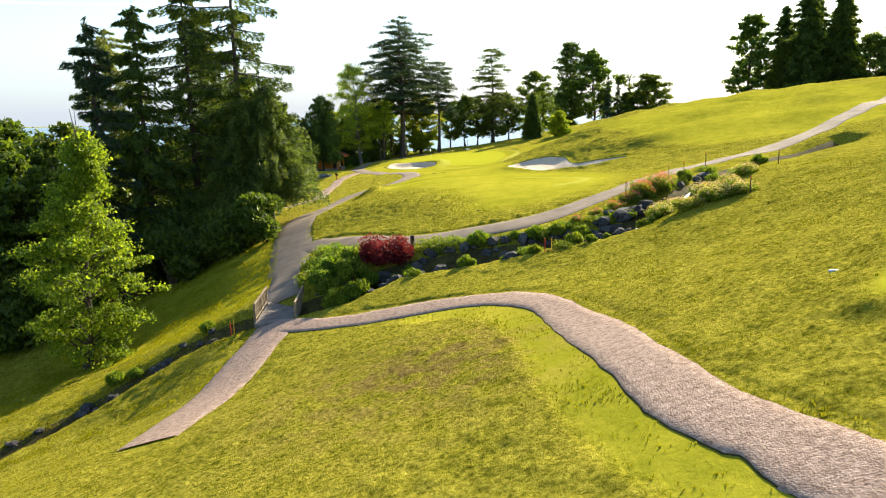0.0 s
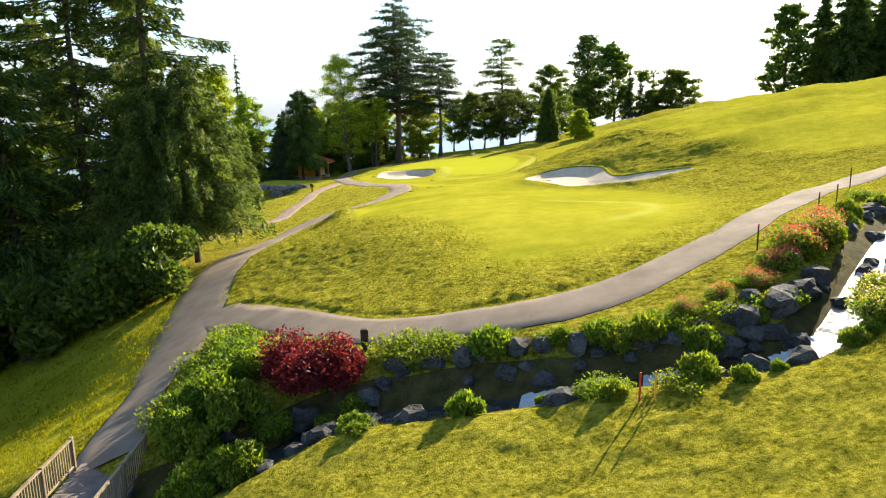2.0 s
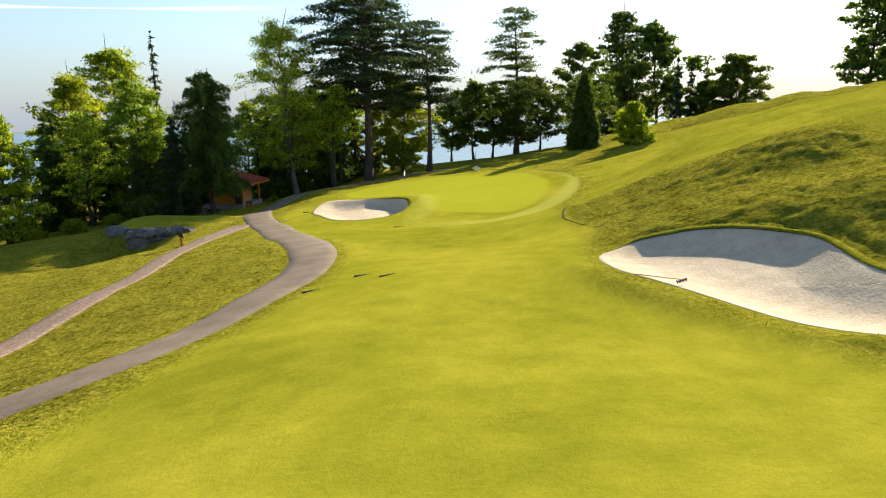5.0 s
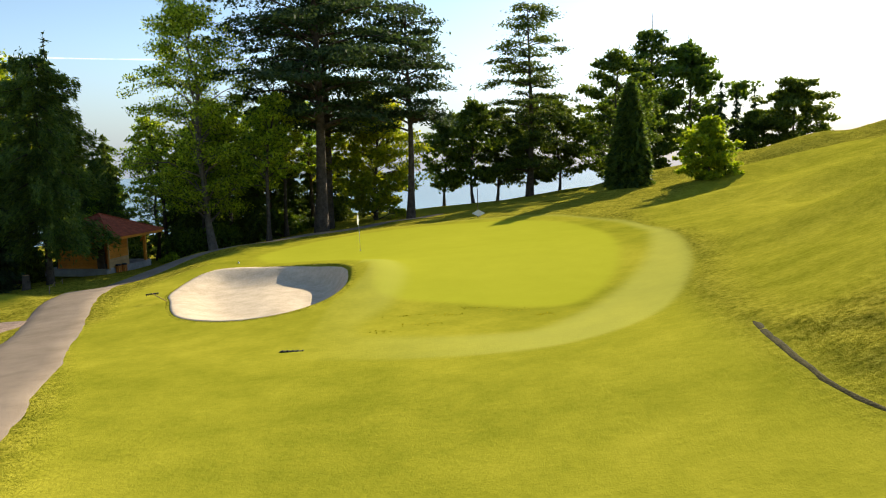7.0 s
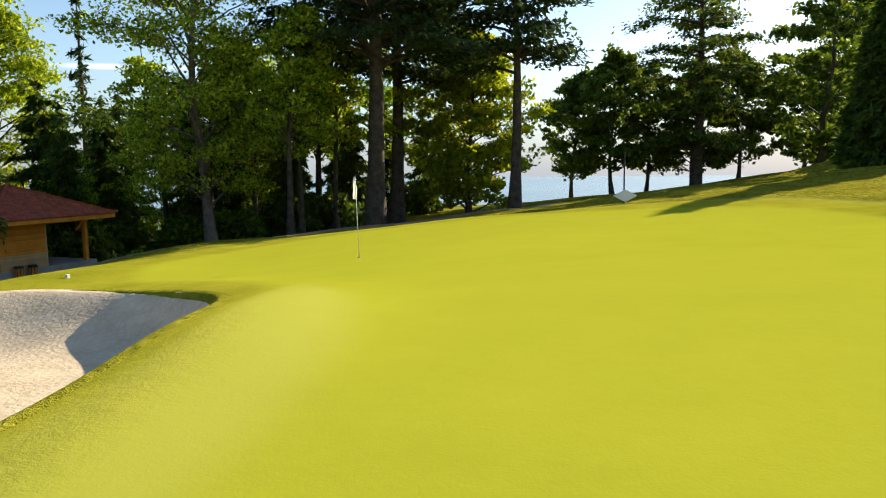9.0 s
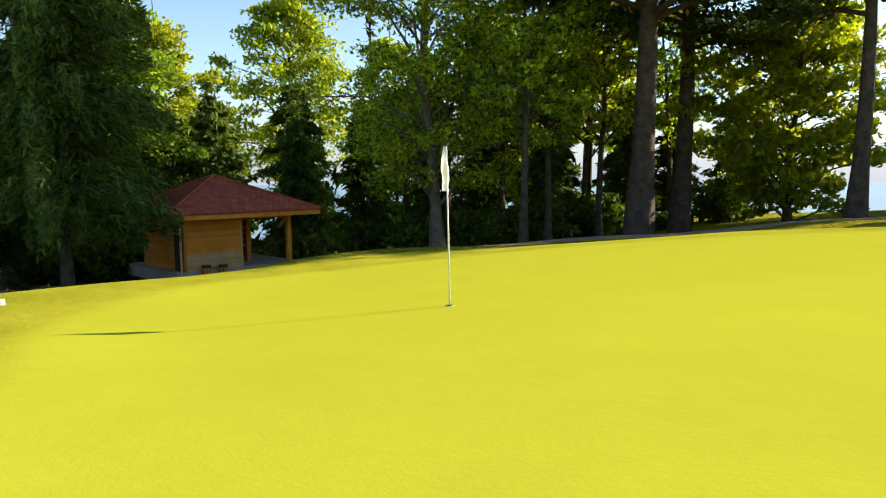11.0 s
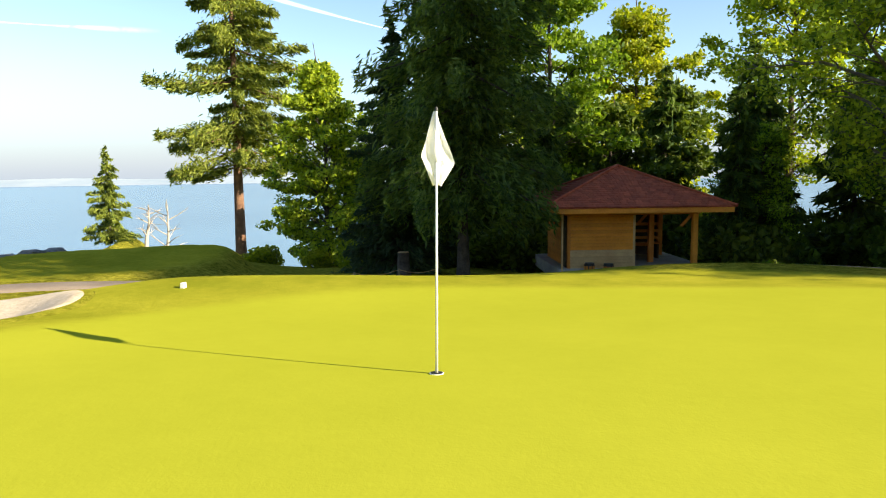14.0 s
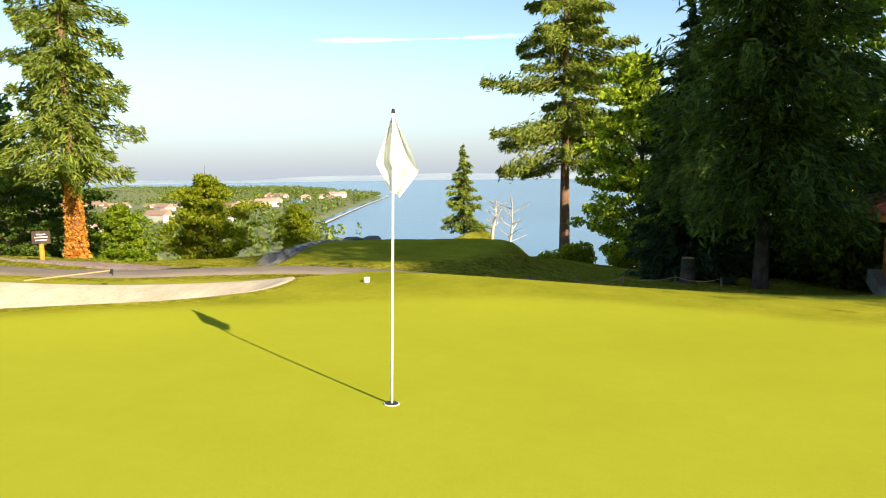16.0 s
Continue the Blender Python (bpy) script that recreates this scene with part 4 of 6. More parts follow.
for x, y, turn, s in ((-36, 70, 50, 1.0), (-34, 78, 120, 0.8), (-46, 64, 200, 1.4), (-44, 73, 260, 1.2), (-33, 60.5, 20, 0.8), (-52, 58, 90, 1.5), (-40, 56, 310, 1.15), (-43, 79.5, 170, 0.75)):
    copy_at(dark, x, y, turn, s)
# round the hut
plant(conifer("yew_tree", "broad dark conifer towering beside the hut", 14.5, 3.9, 0.2, 31, 26, 8, 0.45, 0.13, hang, fill=95, taper=0.25, ragged=0.45, puff=0.16), -22.8, 136.9)
plant(conifer("spruce_tree", "dark blue-green spruce behind the tee path", 10.4, 2.5, 0.02, 32, 26, 8, 0.3, 0.15, NEEDLE_BLUE, fill=62, ragged=0.35, taper=0.75), -25.6, 134.6)
plant(deciduous("ash_tree", "sunlit leafy tree behind the hut", 23, 5.2, 0.05, 33, 0.24, 26000, LEAF_BRIGHT, blobs=52), -46.4, 154.8)
plant(deciduous("robinia_tree", "airy yellow-green tree behind the hut", 27, 6.6, 0.25, 34, 0.26, 17500, LEAF_BRIGHT, blobs=46), -48.5, 168.6)
plant(deciduous("ash_tree", "leafy green tree close behind the dark conifer", 19, 4.4, 0.03, 48, 0.19, 20000, LEAF), -33.5, 143.5)
copy_at(oak, -26, 151.5, 100, 0.5)
# the lake side
plant(deciduous("birch_tree", "sunlit leafy tree on the slope above the lake", 15.6, 4.2, 0.0, 36, 0.19, 27000, LEAF_WOOD, point=0.35, blobs=60), -42, 132)
plant(conifer("pine_tree", "tall open pine with a bare trunk above the lake", 32.5, 6.6, 0.34, 37, 19, 7, 0.28, 0.22, NEEDLE_SUNLIT, RED_BARK, ragged=0.5, taper=0.28, fill=66, puff=0.07), -57, 125)
plant(conifer("fir_tree", "small sunlit fir on the slope above the lake", 12.6, 4.0, 0.0, 38, 20, 7, 0.3, 0.3, NEEDLE_SUNLIT, ragged=0.4, fill=24), -97.5, 103.7)
plant(conifer("pine_tree", "tall sunlit pine wrapped in rust-coloured ivy", 27, 3.8, 0.22, 39, 26, 7, 0.4, 0.19, NEEDLE_SUNLIT, RED_BARK, ragged=0.42, taper=0.3, fill=60, puff=0.14), -31.8, 98.1)
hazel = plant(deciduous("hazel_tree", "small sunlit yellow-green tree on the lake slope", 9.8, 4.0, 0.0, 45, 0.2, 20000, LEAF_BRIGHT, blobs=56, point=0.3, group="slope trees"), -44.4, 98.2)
copy_at(hazel, -41.2, 92.9, 200, 0.78)
copy_at(hazel, -46.6, 105.4, 140, 0.54)
copy_at(hazel, -62.1, 94.6, 10, 0.85)
copy_at(hazel, -58.0, 91.0, 80, 0.7)
copy_at(dark, -33.8, 90.5, 30, 0.48)
copy_at(dark, -38.5, 91, 140, 0.5)
for x, y, turn, s in ((-38, 147, 30, 1.1), (-42, 142, 90, 1.15), (-46, 147.5, 150, 1.25), (-35, 151.5, 210, 1.1), (-31.5, 139.5, 280, 0.8)):
    copy_at(shade, x, y, turn, s)
for x, y, turn, k in ((-52, 140, 60, 0.7), (-57, 150, 130, 0.75), (-50.5, 133.5, 210, 0.6)):
    copy_at(dark, x, y, turn, k)
for x, y, turn, k in ((-33, 147.5, 20, 0.75), (-37.5, 153, 100, 0.9), (-41, 147, 200, 0.95)):
    copy_at(knoll, x, y, turn, k)

# ---- small building blocks ----
def block(sx, sy, sz, bevel=0.01, at=(0, 0, 0)):
    """A bevelled box as a bmesh, its base's middle at a place."""
    bm = bmesh.new()
    bmesh.ops.create_cube(bm, size=1, matrix=Matrix.Translation((at[0], at[1], at[2] + sz / 2)) @ Matrix.Diagonal((sx, sy, sz, 1)))
    if bevel:
        bmesh.ops.bevel(bm, geom=bm.edges[:], offset=min(bevel, 0.3 * min(sx, sy, sz)), segments=1, affect="EDGES", profile=0.7)
    return bm


def rod(r0, r1, h, sides=10, at=(0, 0, 0)):
    bm = bmesh.new()
    bmesh.ops.create_cone(bm, cap_ends=True, segments=sides, radius1=r0, radius2=r1, depth=h, matrix=Matrix.Translation((at[0], at[1], at[2] + h / 2)))
    return bm


def bm_mesh(name, bm, mat, shade=False):
    me = bpy.data.meshes.new(name)
    bm.to_mesh(me)
    bm.free()
    me.materials.append(mat)
    if shade:
        me.polygons.foreach_set("use_smooth", np.full(len(me.polygons), True))
    return me


def part(name, bm, mat, parent, label="", m=None, shade=False):
    ob = new(name, bm_mesh(name, bm, mat, shade))
    ob.parent = parent
    if m is not None:
        ob.matrix_basis = m
    if label:
        ob["label"] = label
    return ob


def shared(name, me, parent, m):
    ob = new(name, me)
    ob.parent = parent
    ob.matrix_basis = m
    return ob


# ---- the hut: x runs along its front, y towards the green ----
def hut():
    root = thing("wooden_hut", "small timber rest hut with a red tiled hip roof", "hut")
    ux, uy = 0.133, 0.991
    base_z = -11.43
    root.matrix_basis = Matrix(((ux, uy, 0, -19.88), (uy, -ux, 0, 139.24), (0, 0, 1, base_z), (0, 0, 0, 1)))
    # that frame is left-handed in plan, so turn it the right way round
    root.matrix_basis = Matrix.Translation((-19.88, 139.24, base_z)) @ Euler((0, 0, math.atan2(uy, ux))).to_matrix().to_4x4()
    # local: x along the front, y away from the green
    eave = 1.96
    part("floor_slab", block(5.6, 4.8, 0.5, 0.02, (3.4, 3.2, -0.58)), CONCRETE, root, "pale concrete floor")
    # front wall, board by board
    board = bm_mesh("board", block(2.34, 0.05, 0.118, 0.012), WOOD)
    plinth = bm_mesh("plinth_board", block(2.34, 0.06, 0.118, 0.012), PALE_WOOD)
    for k in range(-2, 16):
        shared("board" if k > 3 else "plinth_board", board if k > 3 else plinth, root, pose(2.22, 0.9, 0.1 + k * 0.121))
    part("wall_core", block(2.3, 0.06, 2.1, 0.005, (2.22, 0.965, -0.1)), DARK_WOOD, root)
    side = bm_mesh("side_board", block(0.05, 3.2, 0.118, 0.012), WOOD)
    for k in range(-2, 16):
        shared("side_board", side, root, pose(1.02, 3.2, 0.1 + k * 0.121))
        shared("side_board", side, root, pose(3.42, 3.2, 0.1 + k * 0.121))
    # near-black timber here: the porch's inner shade is put into the colour
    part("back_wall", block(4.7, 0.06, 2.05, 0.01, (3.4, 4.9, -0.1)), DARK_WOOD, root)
    part("corner_post", block(0.12, 0.12, 2.15, 0.015, (1.03, 0.93, -0.14)), RED_WOOD, root)
    part("corner_post", block(0.1, 0.12, 2.15, 0.015, (3.42, 0.93, -0.14)), PALE_WOOD, root)
    part("door", block(0.05, 0.62, 2.05, 0.01, (0.98, 1.42, -0.12)), DARK_WOOD, root, "dark plank door")
    part("door_post", block(0.07, 0.07, 2.1, 0.01, (0.72, 0.62, -0.18)), PALE_WOOD, root)
    # the open porch: posts with braces, beams
    for x, y, w in ((5.67, 0.92, 0.2), (4.55, 2.4, 0.2), (5.67, 4.6, 0.2)):
        post = part("post", block(w, w, 2.15, 0.02, (x, y, -0.15)), RED_WOOD if y > 1 else WOOD, root)
        brace = block(0.1, 0.08, 0.72, 0.01)
        bmesh.ops.transform(brace, matrix=pose(x - 0.5, y, 1.42, 0, 42, 0), verts=brace.verts)
        part("brace", brace, RED_WOOD, root)
    part("beam", block(5.0, 0.14, 0.2, 0.02, (3.35, 0.92, 1.85)), RED_WOOD, root)
    part("beam", block(5.0, 0.14, 0.2, 0.02, (3.35, 4.6, 1.85)), RED_WOOD, root)
    part("beam", block(0.14, 4.0, 0.2, 0.02, (5.67, 2.8, 1.85)), RED_WOOD, root)
    # slatted bench rails in the porch's shade
    for k in range(4):
        part("rail", block(1.9, 0.05, 0.12, 0.01, (4.6, 4.2, 0.35 + k * 0.28)), RED_WOOD, root)
    part("bench_seat", block(1.6, 0.45, 0.06, 0.01, (4.5, 3.6, 0.5)), RED_WOOD, root, "slatted bench in the porch")
    part("bench_leg", block(0.08, 0.4, 0.6, 0.01, (3.9, 3.6, -0.09)), DARK_WOOD, root)
    part("bench_leg", block(0.08, 0.4, 0.6, 0.01, (5.2, 3.6, -0.09)), DARK_WOOD, root)
    # fascia boards under the eaves
    for bm in (block(6.7, 0.06, 0.2, 0.01, (3.35, 0.0, eave)), block(6.7, 0.06, 0.2, 0.01, (3.35, 5.84, eave))):
        part("fascia", bm, WOOD, root)
    for bm in (block(0.06, 5.78, 0.2, 0.01, (0.03, 2.92, eave)), block(0.06, 5.78, 0.2, 0.01, (6.67, 2.92, eave))):
        part("fascia", bm, WOOD, root)
    part("soffit", block(6.56, 5.7, 0.04, 0, (3.35, 2.92, eave + 0.08)), RED_WOOD, root)
    # roof deck and its tiles, course by course on each slope
    peak = Vector((3.35, 2.92, eave + 0.24 + 1.42))
    z0 = eave + 0.22
    corner = [Vector((-0.08, -0.08, z0)), Vector((6.78, -0.08, z0)), Vector((6.78, 5.92, z0)), Vector((-0.08, 5.92, z0))]
    bm = bmesh.new()
    vs = [bm.verts.new(c - Vector((0, 0, 0.03))) for c in corner] + [bm.verts.new(peak - Vector((0, 0, 0.05)))]
    for a, b in ((0, 1), (1, 2), (2, 3), (3, 0)):
        bm.faces.new((vs[a], vs[b], vs[4]))
    bm.faces.new(vs[3::-1])
    roof = part("roof", bm, TILE, root, "red clay tile hip roof")
    tile = bm_mesh("tile", block(0.25, 0.02, 0.19, 0.006), TILE)
    rest = Heap()
    courses = 20
    for face in range(4):
        a, b = corner[face], corner[(face + 1) % 4]
        along = (b - a).normalized()
        for r in range(courses):
            u = r / courses
            p, q = a.lerp(peak, u), b.lerp(peak, u)
            up = (peak - (a + b) / 2)
            nrm = along.cross(up).normalized()
            span = (q - p).length
            m = max(1, int(span / 0.26))
            for k in range(m):
                at = p + (q - p) * ((k + 0.5 + (0.25 if r % 2 and m > 2 else 0) * 0) / m) + nrm * 0.012
                upn = up.normalized()
                tilt = (upn - nrm * 0.06).normalized()
                rot = Matrix((along, nrm, tilt)).transposed().to_4x4()
                mt = Matrix.Translation(at) @ rot
                if face == 0:
                    shared("tile", tile, roof, mt)
                else:
                    v = np.array([list(mt @ Vector(c)) for c in ((-0.125, 0, 0), (0.125, 0, 0), (0.125, 0, 0.19), (-0.125, 0, 0.19), (-0.125, 0.02, 0), (0.125, 0.02, 0))])
                    rest.add(v, [(0, 1, 2, 3), (4, 5, 1, 0)])
    ob = child("tiles", rest.mesh("tiles", TILE, False), roof)
    ob["kind"] = "stuff"
    for face in range(4):
        v, f = tube([corner[face] + Vector((0, 0, 0.02)), peak + Vector((0, 0, 0.03))], [0.06, 0.06], 6)
        child("ridge_tile", mesh_from("ridge_tile", v, f, TILE), roof)
    return root


hut_root = hut()


def litter_bin(u):
    root = thing("litter_bin", "slatted wooden litter bin with a dark lid against the hut", "bin", "litter bins")
    m = hut_root.matrix_basis @ pose(u, 0.62, 0)
    x, y, z = m.translation
    root.matrix_basis = Matrix.Translation((x, y, height_at(x, y) + 0.0)) @ m.to_3x3().to_4x4()
    slat = bm_mesh("slat", block(0.1, 0.025, 0.5, 0.008), RED_WOOD)
    for k in range(8):
        a = k * math.pi / 4
        shared("slat", slat, root, Matrix.Translation((0.17 * math.sin(a), -0.17 * math.cos(a), 0.02)) @ pose(0, 0, 0, 0, 0, math.degrees(a)))
    part("liner", rod(0.14, 0.15, 0.48, 12, (0, 0, 0.02)), DARK_METAL, root)
    part("lid", rod(0.2, 0.17, 0.1, 12, (0, 0, 0.5)), DARK_METAL, root, "dark metal lid")
    return root


litter_bin(1.72)
litter_bin(2.42)

# ---- the flagstick ----
PIN = (-1.86, 132.34)


def flagstick():
    z = height_at(*PIN)
    root = thing("flagstick", "slim white flagstick with a limp white flag in the hole", "flag", at=(*PIN, z))
    root.rotation_euler = (-0.015, -0.03, 0)
    part("pole", rod(0.012, 0.009, 2.12, 8, (0, 0, -0.02)), WHITE_PAINT, root, shade=True)
    part("tip", rod(0.016, 0.01, 0.03, 8, (0, 0, 2.1)), BLACK_PAINT, root)
    # the cloth: hung from the pole's top, drooping into folds to both sides
    rows, cols = 22, 17
    v = []
    for r in range(rows):
        s = r / (rows - 1)
        top = 2.1 - 0.56 * s
        right = 0.19 * (s / 0.68 if s < 0.68 else max(0.25, (1 - s) / 0.32 * 0.75 + 0.25))
        left = 0.12 * (s / 0.6 if s < 0.6 else max(0.0, (1 - s) / 0.4))
        for c in range(cols):
            u = c / (cols - 1)
            x = -left + (left + right) * u
            fold = 0.035 * math.sin(u * 9 + s * 2.2) * min(1, 2 * s) + 0.02 * math.sin(u * 17 - s * 3)
            v.append((x, 0.016 + fold + 0.01, top - 0.06 * abs(u - 0.4) * s))
    me = mesh_from("flag", v, grid_faces(rows, cols), CLOTH)
    flag = child("flag", me, root, "limp white cloth flag")
    flag.matrix_basis = pose(0, 0, 0, 0, 0, 115)
    lv = [(0.05 + 0.085 * a, 0.055 + 0.012 * math.sin(a * 5 + b), 1.74 - 0.07 * b) for b in (0, 0.5, 1) for a in (0, 0.33, 0.66, 1)]
    mark = child("emblem", mesh_from("emblem", lv, grid_faces(3, 4), LOGO_GOLD), flag, "pale gold printed emblem")
    cup = part("cup_rim", rod(0.058, 0.058, 0.012, 20, (0, 0, -0.004)), WHITE_PAINT, root)
    part("cup", rod(0.05, 0.05, 0.004, 20, (0, 0, 0.007)), BLACK_PAINT, root, "dark hole")
    return root


flagstick()


def far_flag(x, y):
    z = height_at(x, y)
    root = thing("marker_pole", "dark pole with a white diamond board at its foot", "marker", at=(x, y, z))
    part("pole", rod(0.035, 0.03, 2.3, 8, (0, 0, -0.1)), BLACK_PAINT, root)
    bm = block(0.62, 0.04, 0.62, 0.01, (0, 0, -0.31))
    bmesh.ops.transform(bm, matrix=Matrix.Translation((0.05, -0.06, 0.32)) @ Matrix.Diagonal((1.15, 1, 0.62, 1)) @ pose(0, 0, 0, 0, 45, 0), verts=bm.verts)
    part("board", bm, WHITE_PAINT, root, "white diamond board")
    return root


far_flag(5.5, 146.2)


def hole_sign(x, y):
    z = height_at(x, y)
    root = thing("hole_sign", "small white wedge sign with a dark arrow in the grass", "sign", at=(x, y, z))
    root.rotation_euler = (0, 0, radians(-20))
    root.scale = (0.5, 0.5, 0.6)
    bm = block(0.19, 0.14, 0.17, 0.02, (0, 0, -0.03))
    part("body", bm, WHITE_PAINT, root)
    for w, zz, xx in ((0.07, 0.1, 0.035), (0.07, 0.07, 0.035), (0.06, 0.04, 0.03)):
        part("lettering", block(w, 0.01, 0.016, 0, (xx, -0.072, zz)), BLACK_PAINT, root)
    bm = bmesh.new()
    bmesh.ops.create_cone(bm, cap_ends=True, segments=3, radius1=0.035, radius2=0.035, depth=0.012, matrix=pose(-0.05, -0.072, 0.08, 90, 30, 0))
    part("arrow", bm, BLACK_PAINT, root)
    return root


hole_sign(-8.05, 129.28)


def info_sign(x, y, turn):
    z = height_at(x, y)
    root = thing("tee_sign", "dark framed tee sign on a wooden post by the path", "sign", at=(x, y, z))
    root.rotation_euler = (0, 0, radians(turn))
    part("post", block(0.16, 0.14, 0.8, 0.02, (0, 0, -0.1)), WOOD, root)
    bm = block(0.6, 0.06, 0.5, 0.02, (0, -0.06, 0))
    bmesh.ops.transform(bm, matrix=Matrix.Translation((0, 0, 0.62)) @ pose(0, 0, 0, -22, 0, 0), verts=bm.verts)
    part("board", bm, DARK_WOOD, root)
    for k, w in enumerate((0.36, 0.42, 0.3)):
        bm = block(w, 0.01, 0.035, 0, (0, -0.096, 0.12 + k * 0.11))
        bmesh.ops.transform(bm, matrix=Matrix.Translation((0, 0, 0.62)) @ pose(0, 0, 0, -22, 0, 0), verts=bm.verts)
        part("lettering", bm, WHITE_PAINT, root)
    return root


info_sign(-16.7, 112.3, 139)


def rake(x, y, turn):
    z = height_at(x, y) + 0.06
    root = thing("bunker_rake", "long-handled rake lying beside the bunker", "rake", at=(x, y, z))
    root.rotation_euler = (0, radians(-3), radians(turn))
    v, f = tube([(0, 0, 0), (1.7, 0, 0.02)], [0.016, 0.016], 6)
    child("handle", mesh_from("handle", v, f, PALE_WOOD), root)
    part("head", block(0.06, 0.55, 0.05, 0.01, (1.72, 0, -0.02)), BLACK_PAINT, root)
    for k in range(7):
        part("tooth", block(0.02, 0.02, 0.07, 0, (1.74, -0.24 + k * 0.08, -0.07)), BLACK_PAINT, root)
    return root


rake(-8.6, 120.9, 132)
rake(8.9, 85.6, -50)


# ---- the footbridge ----
def footbridge():
    root = thing("footbridge", "short footbridge with slatted timber railings over the stream", "bridge")
    a, b = Vector((-9.65, 37.1, 0)), Vector((-9.95, 41.6, 0))
    z = min(height_at(-9.6, 36.9), height_at(-9.95, 41.7)) + 0.1
    turn = math.degrees(math.atan2(b.y - a.y, b.x - a.x)) - 90
    root.matrix_basis = pose(a.x, a.y, z, 0, 0, turn)
    long = (b - a).length
    slab = bm_mesh("deck_slab", block(2.2, 0.88, 0.22, 0.02), DECK)
    for k in range(5):
        shared("deck_slab", slab, root, pose(0.3, 0.47 + k * 0.895, -0.24))
    for side in (-1, 1):
        x = 0.3 + side * 1.1
        rail = new("railing")
        rail.parent = root
        rail.matrix_basis = pose(x, 0.35, 0)
        rail.name = "railing"
        span = 3.7
        for y in (0, span / 2, span):
            part("post", block(0.12, 0.12, 1.2, 0.015, (0, y, -0.12)), FENCE_WOOD, rail)
        part("top_rail", block(0.11, span + 0.1, 0.06, 0.012, (0, span / 2, 0.98)), FENCE_WOOD, rail)
        part("bottom_rail", block(0.07, span, 0.07, 0.012, (0, span / 2, 0.1)), FENCE_WOOD, rail)
        me = bm_mesh("picket", block(0.03, 0.05, 0.84, 0.006), FENCE_WOOD)
        n = 26
        for k in range(n):
            shared("picket", me, rail, pose(0, 0.08 + (span - 0.16) * k / (n - 1), 0.15))
    return root


footbridge()


# ---- stakes, posts ----
def stake(x, y, mat, tall=0.95, label="", lean=0.0, turn=0.0):
    root = thing("hazard_stake", label, "stake", "hazard stakes", at=(x, y, height_at(x, y)))
    root.rotation_euler = (radians(lean), 0, radians(turn))
    part("shaft", block(0.045, 0.045, tall + 0.1, 0.01, (0, 0, -0.1)), mat, root)
    part("cap", block(0.052, 0.052, 0.1, 0.01, (0, 0, tall - 0.06)), RED_PAINT if mat is not YELLOW_PAINT else YELLOW_PAINT, root)
    return root


for x, y in ((12.2, 46.4), (17.7, 51.4), (21.3, 56.8), (16.1, 49.8)):
    stake(x, y, DARK_WOOD, 1.0, "weathered dark hazard stake by the cart path")
for x, y in ((16, 36.3), (22, 46)):
    stake(x, y, DARK_WOOD, 0.9, "weathered dark hazard stake in the rough")
stake(-12.1, 38.2, RED_PAINT, 0.8, "red hazard stake by the stream", 6)
stake(-11.85, 37.9, YELLOW_PAINT, 0.85, "orange-yellow hazard stake by the stream", -4)
stake(5.5, 37.2, RED_PAINT, 0.8, "red hazard stake by the waterfall", 4)
stake(5.85, 37.1, YELLOW_PAINT, 0.75, "orange-yellow hazard stake by the waterfall")


def path_post(x, y):
    root = thing("path_post", "stout dark wooden marker post beside the path", "post", at=(x, y, height_at(x, y)))
    part("post", rod(0.11, 0.1, 0.95, 9, (0, 0, -0.1)), DARK_WOOD, root)
    part("panel", block(0.26, 0.06, 0.42, 0.02, (0.03, -0.1, 0.42)), DARK_WOOD, root)
    return root


path_post(-1.95, 43.75)


def tee_block(x, y, turn):
    root = thing("tee_marker", "low white tee marker on the lawn", "tee marker", at=(x, y, height_at(x, y)))
    root.rotation_euler = (0, 0, radians(turn))
    part("bar", block(0.3, 0.09, 0.09, 0.02, (0, 0, -0.01)), WHITE_PAINT, root)
    return root


tee_block(11.2, 19.6, 0)


# ---- rocks ----
def rock_mesh(seed, mat=None):
    mat = mat or ROCK
    rng = np.random.default_rng(seed)
    bm = bmesh.new()
    bmesh.ops.create_icosphere(bm, subdivisions=2, radius=0.5)
    for v in bm.verts:
        c = v.co.normalized()
        k = 1 + 0.55 * noise.noise(c * 1.4 + Vector((seed * 3.1, 0, 0))) + 0.2 * noise.noise(c * 4 + Vector((0, seed * 2.7, 0)))
        v.co = Vector((c.x * 0.62, c.y * 0.5, c.z * 0.42)) * k
    return bm_mesh("boulder", bm, mat)


FLAT_STONE = rock_mesh(31, WALL_ROCK)
ROCKS = [rock_mesh(k) for k in range(1, 8)]
rng = np.random.default_rng(77)


def boulder(x, y, size, sink=0.25, label="rough grey boulder beside the stream", group="stream boulders"):
    ob = new("boulder", ROCKS[int(rng.integers(0, 7))])
    tagged(ob, label, "rock", group)
    ob.matrix_basis = pose(x, y, height_at(x, y) + size * (0.42 - sink) * 0.6, float(rng.uniform(-15, 15)), float(rng.uniform(-15, 15)), float(rng.uniform(0, 360))) @ Matrix.Diagonal((size, size, size * float(rng.uniform(0.7, 1.1)), 1))
    return ob


def along_stream(u):
    k = u * (len(STREAM) - 1)
    i = min(int(k), len(STREAM) - 2)
    p = STREAM[i] + (STREAM[i + 1] - STREAM[i]) * (k - i)
    d = STREAM[i + 1] - STREAM[i]
    d = d / np.linalg.norm(d)
    return p, np.array([-d[1], d[0]])


